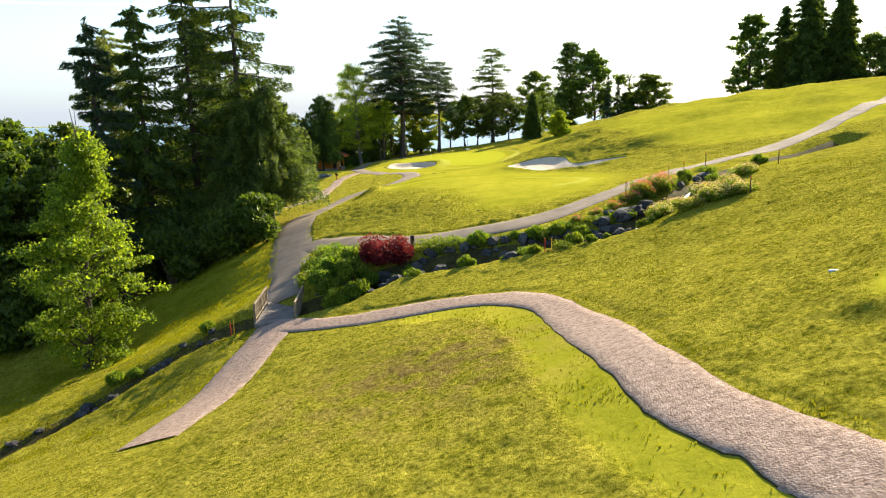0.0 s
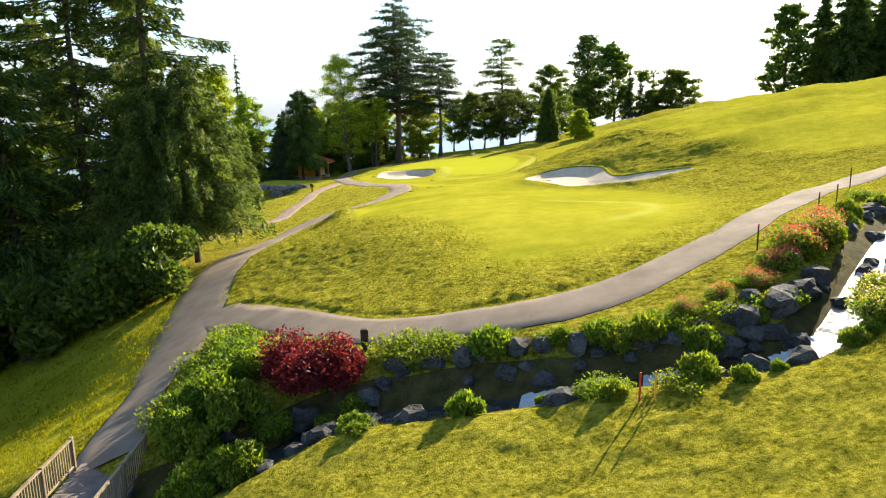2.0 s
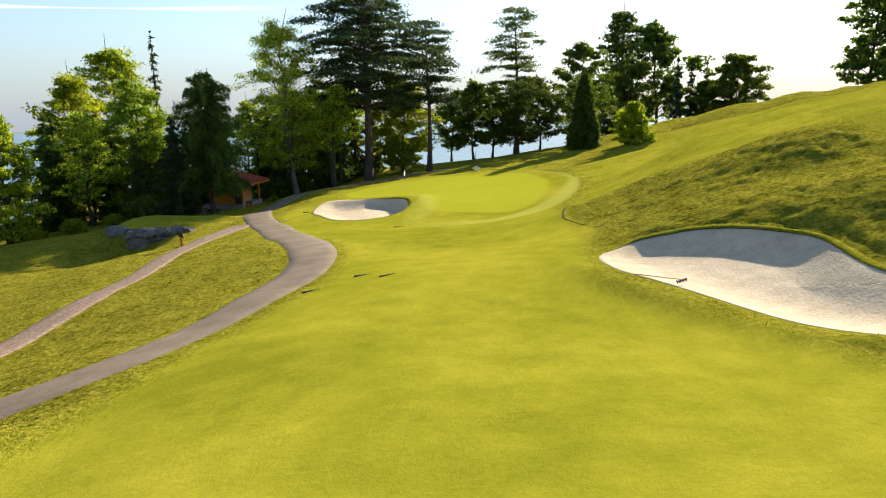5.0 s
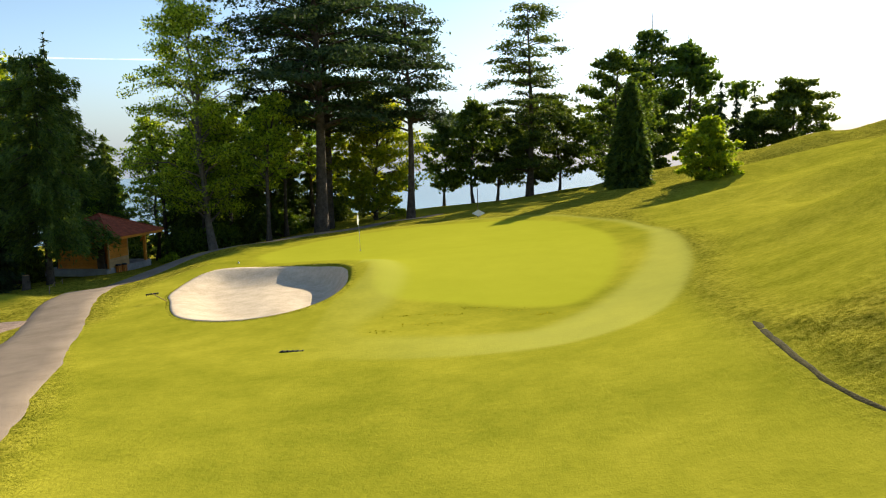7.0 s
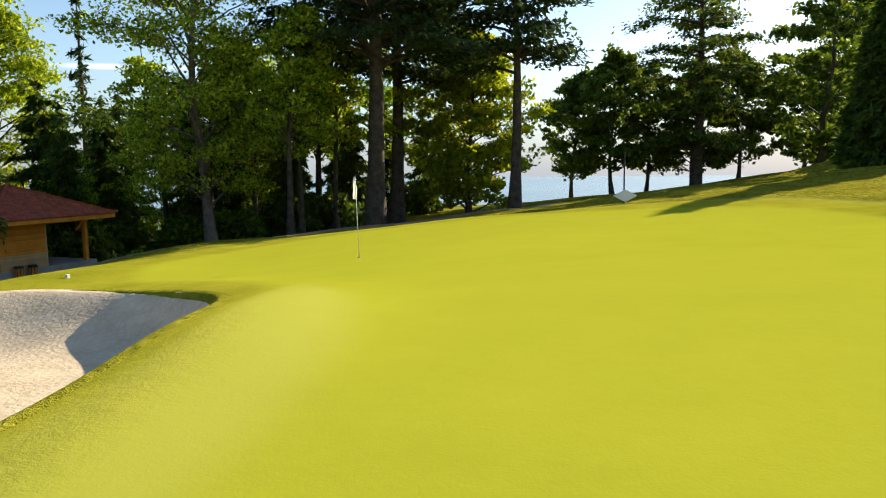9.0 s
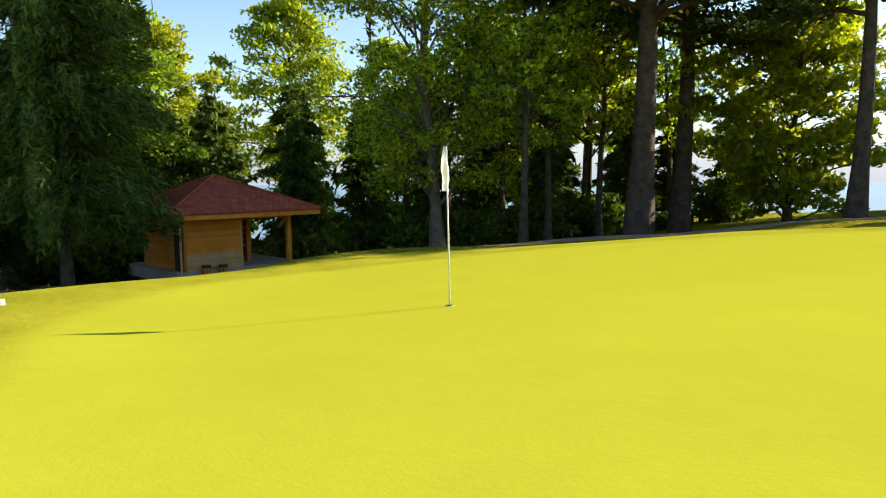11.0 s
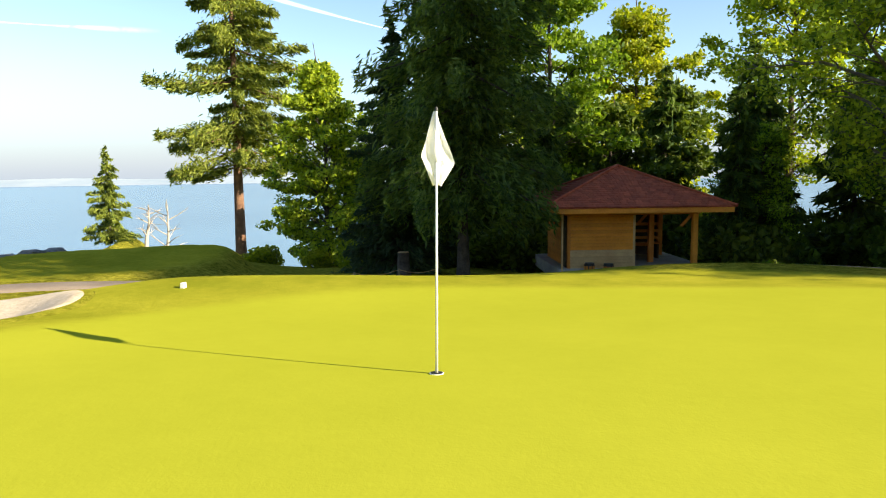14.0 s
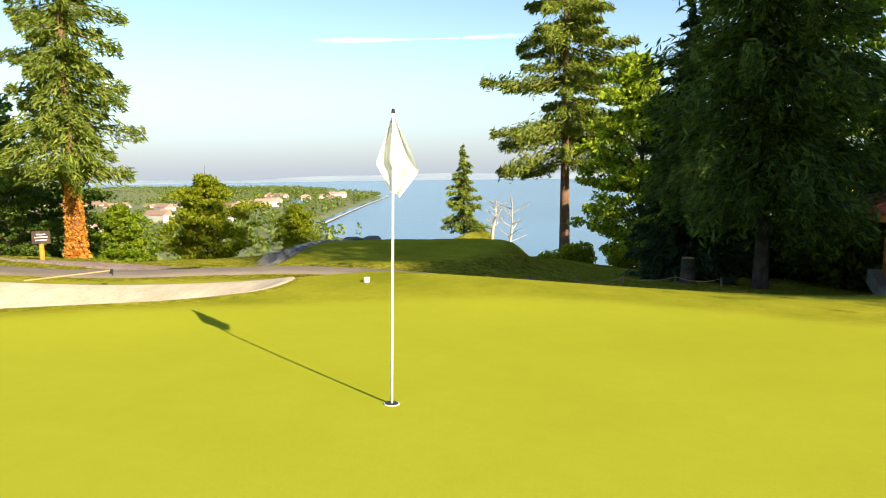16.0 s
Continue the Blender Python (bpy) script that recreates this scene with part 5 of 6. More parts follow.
for k in range(105):
    u = float(rng.uniform(0.08, 0.98))
    p, nrm = along_stream(u)
    if -11.8 < p[0] < -7.6:
        continue
    off = float(rng.choice([-1, 1])) * float(rng.uniform(0.55, 1.6))
    q = p + nrm * off
    boulder(q[0], q[1], float(rng.uniform(0.28, 0.8)))
for k in range(16):
    p, nrm = along_stream(float(rng.uniform(0.09, 0.27)))
    q = p + nrm * float(rng.uniform(-0.6, 0.6))
    boulder(q[0], q[1], float(rng.uniform(0.35, 0.6)), -0.2, "dark wet rock standing in the white water")
for k in range(13):
    # the stacked bank below the cart path
    x = -0.6 + k * 0.9 + float(rng.uniform(-0.15, 0.15))
    y = float(np.interp(x, [0, 3, 6, 9, 12], [42.5, 42.1, 41.6, 41.2, 42.2])) + float(rng.uniform(-0.2, 0.25))
    boulder(x, y, float(rng.uniform(0.5, 0.95)), 0.5, "large dark boulder in the stream's bank")
for x, y, size in ((10.6, 41.2, 1.15), (9.5, 40.8, 0.9), (11.7, 42.0, 1.0), (12.6, 43.0, 0.85), (8.3, 40.6, 0.8), (10.0, 41.6, 0.8)):
    boulder(x, y, size, 0.2, "massive dark rock outcrop above the stream", "rock outcrop")
for x, y, size in ((3.9, 38.6, 0.9), (4.6, 39.2, 0.7), (5.3, 39.1, 0.75), (-1.4, 40.0, 0.8), (-0.4, 39.9, 0.55), (-3.6, 41.4, 0.9), (7.9, 38.9, 0.9), (1.6, 39.7, 0.5)):
    boulder(x, y, size, 0.25, "rounded grey boulder at the water's edge", "waterside boulders")


# ---- the stream ----
def water_strip(name, lo, hi, half, mat, lift, label):
    us = np.linspace(lo, hi, int((hi - lo) * 260))
    v = []
    for u in us:
        p, nrm = along_stream(float(u))
        z = height_at(*p)
        for o in (-1, -0.5, 0, 0.5, 1):
            q = p + nrm * o * half * (1 + 0.25 * math.sin(u * 90))
            v.append((q[0], q[1], z + lift))
    ob = new(name, mesh_from(name, v, grid_faces(len(us), 5), mat))
    return tagged(ob, label, "water", kind="structure")


water_strip("water", 0.02, 0.99, 0.9, STREAM_WATER, 0.14, "dark stream water running between boulders")


def cascade(lo, hi, half, label):
    """White water tumbling over a step."""
    r = np.random.default_rng(int(lo * 1000))
    us = np.linspace(lo, hi, 26)
    v = []
    for u in us:
        p, nrm = along_stream(float(u))
        z = height_at(*p)
        for o in np.linspace(-1, 1, 9):
            q = p + nrm * o * half * r.uniform(0.75, 1.1)
            v.append((q[0], q[1], z + 0.18 + r.uniform(-0.02, 0.035)))
    ob = new("white_water", mesh_from("white_water", v, grid_faces(26, 9), FOAM))
    return tagged(ob, label, "water")


cascade(0.1, 0.26, 0.55, "bright white water rushing down the upper stream")
cascade(0.465, 0.51, 0.75, "small white waterfall between boulders")
cascade(0.375, 0.42, 0.5, "white ripples in the stream")
cascade(0.29, 0.335, 0.55, "short white rush of water below the rock outcrop")


# ---- shrubs ----
def shrub(name, label, wide, tall, seed, mat, count=1800, leaf=0.16, group="", category="shrub", blossom=None, spiky=0.0):
    rng = np.random.default_rng(seed)
    root = thing(name, label, category, group)
    wood, crown = Heap(), Heap()
    lumps = []
    for k in range(13):
        a, r = rng.uniform(0, 6.283), wide * 0.5 * math.sqrt(rng.uniform(0, 1)) * 0.75
        h = tall * rng.uniform(0.35, 0.85) * (1 - 0.4 * (r / (wide * 0.5)) ** 2)
        c = np.array([r * math.cos(a), r * math.sin(a), h])
        lumps.append((c, rng.uniform(0.18, 0.3) * wide))
        wood.add(*tube([(0.1 * c[0], 0.1 * c[1], -0.1), c * 0.55 + rng.normal(0, 0.05, 3), c], [0.03 * tall, 0.02 * tall, 0.006], 5))
    for c, s in lumps:
        m = count // 13
        d = rng.normal(0, 1, (m, 3))
        d /= np.linalg.norm(d, axis=1)[:, None]
        q = c + d * s * rng.uniform(0.5, 1.05, (m, 1)) * np.array([1, 1, 0.8])
        q[:, 2] = np.abs(q[:, 2])
        crown.add(*leaves(q, leaf, rng, 0.3, 1.6 + spiky, np.array([0, 0, spiky]) if spiky else None))
    child("stem", wood.mesh("stem", BARK), root)
    child("foliage", crown.mesh("foliage", mat, False), root)
    if blossom is not None:
        top = Heap()
        for c, s in lumps:
            m = count // 60
            d = rng.normal(0, 1, (m, 3))
            d[:, 2] = np.abs(d[:, 2]) + 0.2
            d /= np.linalg.norm(d, axis=1)[:, None]
            top.add(*leaves(c + d * s * rng.uniform(0.95, 1.15, (m, 1)), leaf * 0.8, rng, 0.6, 1.1))
        child("blossom", top.mesh("blossom", blossom, False), root, "red and pink blossom")
    return root


def put(ob, x, y, turn=0.0, scale=1.0, sink=0.05):
    return plant(ob, x, y, turn, scale, sink)


put(shrub("red_maple", "low spreading dark red Japanese maple", 3.3, 1.55, 51, RED_LEAF, 11000, 0.085), -3.5, 42.5)
# fronds darker than SHRUB: the bank's shade is put into their colour
fern = put(shrub("fern_shrub", "feathery light green shrub on the stream bank", 1.7, 1.2, 52, leafy("shaded_fern_fronds", (0.035, 0.07, 0.006), (0.2, 0.26, 0.02), 0.4), 6500, 0.075, "bank shrubs", spiky=0.8), -5.0, 38.9)
for x, y, t, s in ((-6.2, 38.3, 70, 0.9), (-6.6, 40.2, 140, 1.0), (-5.6, 41.2, 200, 1.15), (-6.9, 42.2, 20, 1.1), (-5.8, 43.8, 300, 0.9), (-7.2, 41.0, 260, 1.0), (-4.4, 40.9, 10, 0.7), (-2.1, 41.4, 80, 0.6), (-2.8, 40.9, 180, 0.5)):
    copy_at(fern, x, y, t, s, 0.05)
cover_plant = put(shrub("ground_cover", "low green ivy-like ground cover on the bank", 2.4, 0.3, 53, SHRUB, 2400, 0.08, "bank ground cover"), -8.0, 44.2)
for x, y, t, s in ((-8.2, 46.2, 40, 1.1), (-7.4, 47.9, 90, 1.1), (-6.4, 46.2, 150, 1.2), (-6.6, 44.6, 200, 1.2), (-5, 45.2, 250, 1.1), (-4.2, 44.6, 300, 1.0), (-8.4, 49.4, 10, 0.9), (-0.6, 43.2, 60, 1.0), (0.8, 43, 100, 0.8), (-8.0, 42.6, 130, 1.0)):
    copy_at(cover_plant, x, y, t, s, 0.03)
bloom = put(shrub("flower_shrub", "low green shrub covered in red and pink flowers", 2.4, 1.2, 54, SHRUB, 3600, 0.085, "stream flowers", blossom=PINK_FLOWER), 12.7, 44.8, 0, 0.85)
for x, y, t, s in ((13.9, 45.8, 60, 0.85), (11.8, 43.7, 120, 0.6), (15.0, 47.2, 200, 0.7), (10.6, 42.6, 300, 0.5), (12.9, 46.0, 20, 0.6), (8.2, 41.9, 250, 0.4), (9.4, 42.4, 150, 0.4)):
    copy_at(bloom, x, y, t, s, 0.05)
gold = put(shrub("flower_shrub", "rounded yellow-green shrub with pale flowers by the water", 2.6, 1.1, 55, SHRUB, 4200, 0.085, "waterside shrubs", blossom=leafy("pale_flowers", (0.45, 0.25, 0.2), (0.6, 0.5, 0.15), 0.3)), 12.4, 39.0, 0, 0.75)
for x, y, t, s in ((13.5, 40.6, 50, 0.75), (13.2, 37.3, 130, 0.6), (14.7, 37.4, 220, 0.7), (15.7, 37.2, 300, 0.7), (16.6, 40.6, 10, 0.5), (14.8, 39.0, 100, 0.7), (18.2, 42.0, 60, 0.6)):
    copy_at(gold, x, y, t, s, 0.05)
reed = put(shrub("bank_plant", "tufted green waterside plant among the rocks", 1.1, 0.7, 56, SHRUB, 1500, 0.075, "waterside plants", spiky=1.0), 8.2, 40.4)
for k in range(22):
    u = float(rng.uniform(0.1, 0.95))
    p, nrm = along_stream(u)
    q = p + nrm * float(rng.choice([-1, -1, 1])) * float(rng.uniform(1.1, 2.0))
    if -12 < q[0] < -7.6 and 36 < q[1] < 43:
        continue
    copy_at(reed, q[0], q[1], float(rng.uniform(0, 360)), float(rng.uniform(0.6, 1.2)), 0.03)
for k in range(44):
    u = float(rng.uniform(0.1, 0.62))
    p, nrm = along_stream(u)
    q = p + nrm * float(rng.choice([-1, -1, -1, -1, 1])) * float(rng.uniform(1.3, 2.3))
    copy_at(reed if k % 3 else cover_plant, q[0], q[1], float(rng.uniform(0, 360)), float(rng.uniform(0.35, 0.7)), 0.03)
for k in range(18):
    x = float(rng.uniform(-0.5, 11.5))
    y = float(np.interp(x, [0, 3, 6, 9, 12], [43.2, 42.9, 42.4, 42.2, 43.6])) + float(rng.uniform(-0.4, 0.6))
    if line_distance(np.array([x]), np.array([y]), CART_PATH)[0] > 1.5:
        copy_at(cover_plant, x, y, float(rng.uniform(0, 360)), float(rng.uniform(0.25, 0.5)), 0.03)
ribbon("stream_bed", STREAM, 2.5, SOIL_SHADE, "dark wet earth of the stream's bed and banks", 0.02)
# dark laurels along the wood's edge
laurel = put(shrub("laurel_bush", "dense dark laurel bush at the wood's edge", 5.2, 4.6, 57, leafy("laurel_leaves", (0.03, 0.06, 0.008), (0.12, 0.16, 0.02), 0.35), 5200, 0.26, "laurel hedge"), -16.9, 62.8)
for x, y, t, s in ((-20.2, 61.6, 60, 1.05), (-23.8, 60.2, 130, 1.1), (-27.6, 59, 200, 1.2), (-31.5, 57.6, 260, 1.2), (-22, 66, 310, 1.0), (-24.5, 73, 20, 0.8), (-36, 56.4, 80, 1.3), (-26.5, 63.5, 150, 1.2), (-29.5, 76, 70, 0.9), (-41, 55.5, 220, 1.3)):
    copy_at(laurel, x, y, t, s, 0.2)
# undergrowth round the hut and behind the green
under = put(shrub("undergrowth_bush", "shaded leafy undergrowth beneath the trees", 4.2, 2.6, 58, LEAF_SHADED, 3000, 0.24, "undergrowth"), -20.5, 155)
for x, y, t, s in ((-24, 149.5, 50, 1.0), (-26, 152, 100, 1.1), (-17.5, 156, 150, 0.9), (-14, 163, 200, 1.1), (-22, 162, 250, 1.2), (-29, 158, 300, 1.2), (-27, 140, 70, 0.9), (-30, 137, 10, 1.0), (-32, 143, 60, 1.2), (-10, 172, 0, 1.0), (-34, 151, 80, 1.3), (-30, 164, 190, 1.4)):
    copy_at(under, x, y, t, s, 0.1)
put(shrub("fern_shrub", "bright green fern clump beside the hut", 1.4, 0.8, 59, LEAF_BRIGHT, 900, 0.14, spiky=0.6), -19.2, 147.3)
# clipped shapes on the slope
put(conifer("cypress_tree", "clipped dark columnar cypress beyond the green", 10.2, 2.4, 0.0, 61, 34, 10, 0.1, 0.42, NEEDLE, fill=16, taper=0.62, ragged=0.1), 20.8, 161)
bush = plant(deciduous("round_bush", "large rounded yellow-green bush on the slope", 6.6, 3.0, 0.0, 62, 0.2, 15000, LEAF_BRIGHT, blobs=60, point=0.4), 25.6, 152.6, 0, 1.0, 0.3)
yellow = put(shrub("yellow_bush", "sunlit yellow-green bush on the lake slope", 3.4, 2.4, 63, LEAF_BRIGHT, 3000, 0.2, "lake slope bushes"), -45, 127.5, 0, 0.8)
for x, y, turn, k in ((-47.5, 125.2, 80, 0.65), (-36, 133.5, 140, 0.7), (-33, 136, 200, 0.6), (-38.5, 131.2, 20, 0.5)):
    copy_at(yellow, x, y, turn, k, 0.1)


# ---- the stone wall of the tee ----
def stone_wall():
    root = thing("stone_wall", "dry retaining wall of grey boulders below the tee", "wall")
    r = np.random.default_rng(91)
    a, b, c = np.array([-15.4, 121.6]), np.array([-23.2, 119.9]), np.array([-26.2, 121.6])
    meshes = [rock_mesh(20 + k, WALL_ROCK) for k in range(4)]
    for p, q in ((a, b), (b, c)):
        long = np.linalg.norm(q - p)
        n = int(long / 0.72)
        for k in range(n):
            u = (k + 0.5) / n
            x, y = p + (q - p) * u
            out = np.array([(q - p)[1], -(q - p)[0]]) / long * (-1 if p is a else 1)
            gz = height_at(x - 0.0, y - 0.9)
            top = TEE_Z - 0.24
            m = int((top - gz + 0.3) / 0.5)
            for j in range(m):
                s = r.uniform(1.0, 1.45)
                shared("stone", meshes[int(r.integers(0, 4))], root,
                       pose(x + r.uniform(-0.12, 0.12), y - 0.25 + r.uniform(-0.08, 0.08), top - 0.22 - j * 0.5, r.uniform(-20, 20), r.uniform(-20, 20), r.uniform(0, 360)) @ Matrix.Diagonal((s, s, s, 1)))
    return root


stone_wall()


# ---- odds and ends by the tee path ----
def rope_fence():
    root = thing("rope_fence", "low rope fence on short wooden posts beside the path", "fence")
    pts = [(-19.6, 131.2), (-20.4, 132.6), (-21, 134.2), (-21.3, 135.6)]
    tops = []
    for x, y in pts:
        z = height_at(x, y)
        part("post", rod(0.03, 0.028, 0.42, 8, (x, y, z - 0.1)), FENCE_WOOD, root)
        tops.append(Vector((x, y, z + 0.27)))
    for p, q in zip(tops[:-1], tops[1:]):
        line = [p.lerp(q, u) - Vector((0, 0, 0.5 * u * (1 - u))) for u in (0, 0.25, 0.5, 0.75, 1)]
        v, f = tube([list(w) for w in line], [0.01] * 5, 6)
        child("rope", mesh_from("rope", v, f, PALE_WOOD), root)
    return root


rope_fence()


def stump(x, y):
    root = thing("tree_stump", "sawn grey tree stump under the conifers", "stump", at=(x, y, height_at(x, y)))
    v, f = tube([(0, 0, -0.1), (0, 0, 0.15), (0.02, 0, 0.9)], [0.34, 0.25, 0.22], 10)
    child("trunk", mesh_from("trunk", v, f, BARK), root)
    part("top", rod(0.22, 0.21, 0.03, 10, (0.02, 0, 0.89)), PALE_WOOD, root)
    return root


stump(-23.0, 134.6)
for x, y, size in ((-17.8, 130.5, 0.4), (-18.3, 130.2, 0.45), (-18.8, 130.3, 0.35), (-19.2, 129.9, 0.45), (-19.7, 130, 0.35), (-18.7, 129.8, 0.3), (-20.1, 129.7, 0.35)):
    st = boulder(x, y, size, 0.5, "flat pale stone on the way up to the tee", "tee path stones")
    st.data = FLAT_STONE
    st.matrix_basis = st.matrix_basis @ Matrix.Diagonal((1, 1, 0.35, 1))
    st.location.z = height_at(x, y) + 0.02


def dead_tree(x, y, seed, tall):
    r = np.random.default_rng(seed)
    root = thing("dead_tree", "bleached bare dead tree above the lake", "tree", "dead trees", at=(x, y, height_at(x, y)))
    h = Heap()
    line = np.array([(0, 0, -0.3), (0.3, 0.2, tall * 0.3), (-0.2, 0.5, tall * 0.6), (0.5, 0.7, tall)])
    h.add(*tube(line, [0.3, 0.24, 0.16, 0.04], 7))
    for k in range(12):
        u = 0.35 + 0.6 * k / 12
        p = np.array([np.interp(u, [0, 0.3, 0.6, 1], line[:, c]) for c in range(3)])
        a = k * 2.3
        e = p + np.array([math.cos(a), math.sin(a), r.uniform(0.2, 0.8)]) * tall * 0.28 * r.uniform(0.6, 1.1)
        h.add(*tube([p, (p + e) / 2 + r.normal(0, 0.15, 3), e], [0.09, 0.06, 0.015], 5))
        e2 = e + r.normal(0, 0.7, 3)
        h.add(*tube([(p + e) / 2, e2], [0.05, 0.012], 4))
    child("trunk", h.mesh("trunk", PALE_BARK), root)
    return root


dead_tree(-93, 109.2, 1, 6.3)
dead_tree(-93.6, 111.4, 2, -11.9 - height_at(-93.6, 111.4))

# ivy round the tall pine
r = np.random.default_rng(5)
n = 4200
a, zz = r.uniform(0, 6.283, n), r.uniform(0, 1, n) ** 1.1 * 7
rad = 0.36 + 0.3 * (1 - zz / 6) ** 2 + r.normal(0, 0.08, n)
ivy_h = Heap()
ivy_h.add(*leaves(np.column_stack([np.cos(a) * rad, np.sin(a) * rad, zz]), 0.17, r, 0.2, 1.3))
ivy = thing("ivy", "rust-coloured ivy sleeve round a pine trunk", "climber", at=(-31.8, 98.1, height_at(-31.8, 98.1)))
child("foliage", ivy_h.mesh("foliage", IVY, False), ivy)


# ---- small fittings in the turf ----
def sprinkler(x, y):
    root = thing("sprinkler_head", "dark round sprinkler head sunk in the turf", "sprinkler", "sprinklers", at=(x, y, height_at(x, y)))
    part("lid", rod(0.07, 0.06, 0.03, 14, (0, 0, 0)), BLACK_PAINT, root)
    part("collar", rod(0.11, 0.11, 0.012, 14, (0, 0, 0)), SOIL_SHADE, root)
    return root


def drain(x, y, turn, long=0.7):
    root = thing("drain_slot", "dark slotted drain cover sunk in the fairway", "drain", "drains", at=(x, y, height_at(x, y) - 0.005))
    root.rotation_euler = (0, 0, radians(turn))
    part("frame", block(long, 0.12, 0.04, 0.005, (0, 0, -0.02)), DARK_METAL, root)
    for k in range(5):
        part("bar", block(0.04, 0.09, 0.02, 0, (-long * 0.4 + k * long * 0.2, 0, 0.02)), BLACK_PAINT, root)
    return root


for x, y in ((2.6, 50.0), (2.6, 37.6)):
    sprinkler(x, y)
for x, y, turn in ((-0.8, 90.7, 20), (0.3, 89.8, 35), (-2.5, 88.7, 30), (-0.9, 110.5, 0)):
    drain(x, y, turn)

# ---- the far shore: a wooded point with a town ----
shore = smooth([(-300, -120), (-723, -262), (-1020, -362), (-1260, -440), (-1480, -508), (-1600, -552), (-1690, -620), (-1800, -760), (-2100, -1000), (-2500, -1500), (-2500, -2400), (-300, -2400)], 10, True)
px, py = np.meshgrid(np.linspace(-2600, -280, 150), np.linspace(-2400, -100, 150))
d = inside(px, py, shore)
pz = -74 + 6 * step(d, -10, 30) + 10 * step(d, 60, 700) + 4 * np.sin(px * 0.006) * np.sin(py * 0.007) * step(d, 40, 200)
tagged(new("backdrop", mesh_from("far_land", np.stack([px, py, pz], -1).reshape(-1, 3), grid_faces(150, 150), surface("far_land", (0.1, 0.12, 0.04), (0.22, 0.22, 0.09), 0.004, 0.05, 0.95, 0.2, 1.0))),
       "low wooded point across the bay", "land", kind="structure")
sv = []
line = shore[8:52]
for k, p in enumerate(line):
    q = line[min(k + 1, len(line) - 1)] - line[max(k - 1, 0)]
    q = q / np.linalg.norm(q)
    s = np.array([q[1], -q[0]])
    for o in (-2.5, 2.5):
        sv.append((*(p + s * o), -69.0))
tagged(new("trim", mesh_from("beach", sv, grid_faces(len(line), 2), BEACH)), "pale strip of beach along the point", "beach", kind="structure")

rng = np.random.default_rng(303)
wood = Heap()
cand = np.column_stack([rng.uniform(-2300, -320, 30000), rng.uniform(-2000, -130, 30000)])
cd = inside(cand[:, 0], cand[:, 1], shore)
town = np.exp(-((cand[:, 0] + 900) / 420) ** 2 - ((cand[:, 1] + 620) / 230) ** 2)
keep = cand[(cd > 14) & (rng.uniform(0, 1, len(cand)) > town * 0.62)][:7500]
for x, y in keep:
    h, w = rng.uniform(7, 15), rng.uniform(5, 10)
    m = 15
    dd = rng.normal(0, 1, (m, 3))
    dd /= np.linalg.norm(dd, axis=1)[:, None]
    c = np.array([x, y, -66 + h * 0.5])
    wood.add(*leaves(c + dd * np.array([w * 0.45, w * 0.45, h * 0.35]), w * 0.42, rng, 0.6, 1.2))
ob = tagged(new("far_woods", wood.mesh("far_woods", FAR_WOOD, False)), "distant woods on the point across the bay", "woods", kind="stuff")


def house(x, y, w, d, h, turn, label):
    root = thing("house", label, "house", "town houses", at=(x, y, -66.5))
    root.rotation_euler = (0, 0, radians(turn))
    part("wall", block(w, d, h, 0.05), WALL_FAR, root)
    bm = bmesh.new()
    o = 0.5
    pts = [(-w / 2 - o, -d / 2 - o, h), (w / 2 + o, -d / 2 - o, h), (w / 2 + o, d / 2 + o, h), (-w / 2 - o, d / 2 + o, h), (-w / 2 - o, 0, h + d * 0.35), (w / 2 + o, 0, h + d * 0.35)]
    v = [bm.verts.new(p) for p in pts]
    for f in ((0, 1, 5, 4), (2, 3, 4, 5), (3, 0, 4), (1, 2, 5), (3, 2, 1, 0)):
        bm.faces.new([v[k] for k in f])
    part("roof", bm, ROOF_FAR, root)
    return root


homes = [house(-760, -520, 18, 11, 7, 20, "pale town house with a reddish roof across the bay"),
         house(-700, -470, 40, 16, 9, 75, "long pale town building with a reddish roof"),
         house(-820, -560, 13, 10, 6, 120, "small pale town house with a reddish roof")]
for k in range(64):
    x, y = rng.normal(-900, 300), rng.normal(-640, 160)
    if inside(np.array([x]), np.array([y]), shore)[0] < 25:
        continue
    c = copy_thing(homes[k % 3], pose(x, y, -66.5, 0, 0, float(rng.uniform(0, 180))))

# the hills of the opposite shore, the distance haze put into their pale colour
hv = []
angs = np.linspace(radians(60), radians(175), 160)
for a in angs:
    base = 36 + 14 * math.sin(a * 5) + 8 * math.sin(a * 13 + 1) + 4 * math.sin(a * 31)
    for r, z in ((4500, -70), (4620, -70 + base * 0.45), (4780, -70 + base)):
        hv.append((-r * math.sin(a), 100 + r * math.cos(a), z))
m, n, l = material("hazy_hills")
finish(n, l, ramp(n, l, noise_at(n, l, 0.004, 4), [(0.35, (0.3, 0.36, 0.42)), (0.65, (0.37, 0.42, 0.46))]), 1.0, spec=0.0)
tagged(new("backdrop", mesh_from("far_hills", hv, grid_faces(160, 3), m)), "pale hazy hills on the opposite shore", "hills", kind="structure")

# ---- grass: matted clumps and shaggy tufts in the rough ----
TABLE = np.random.default_rng(2024).uniform(0, 1, (256, 256))


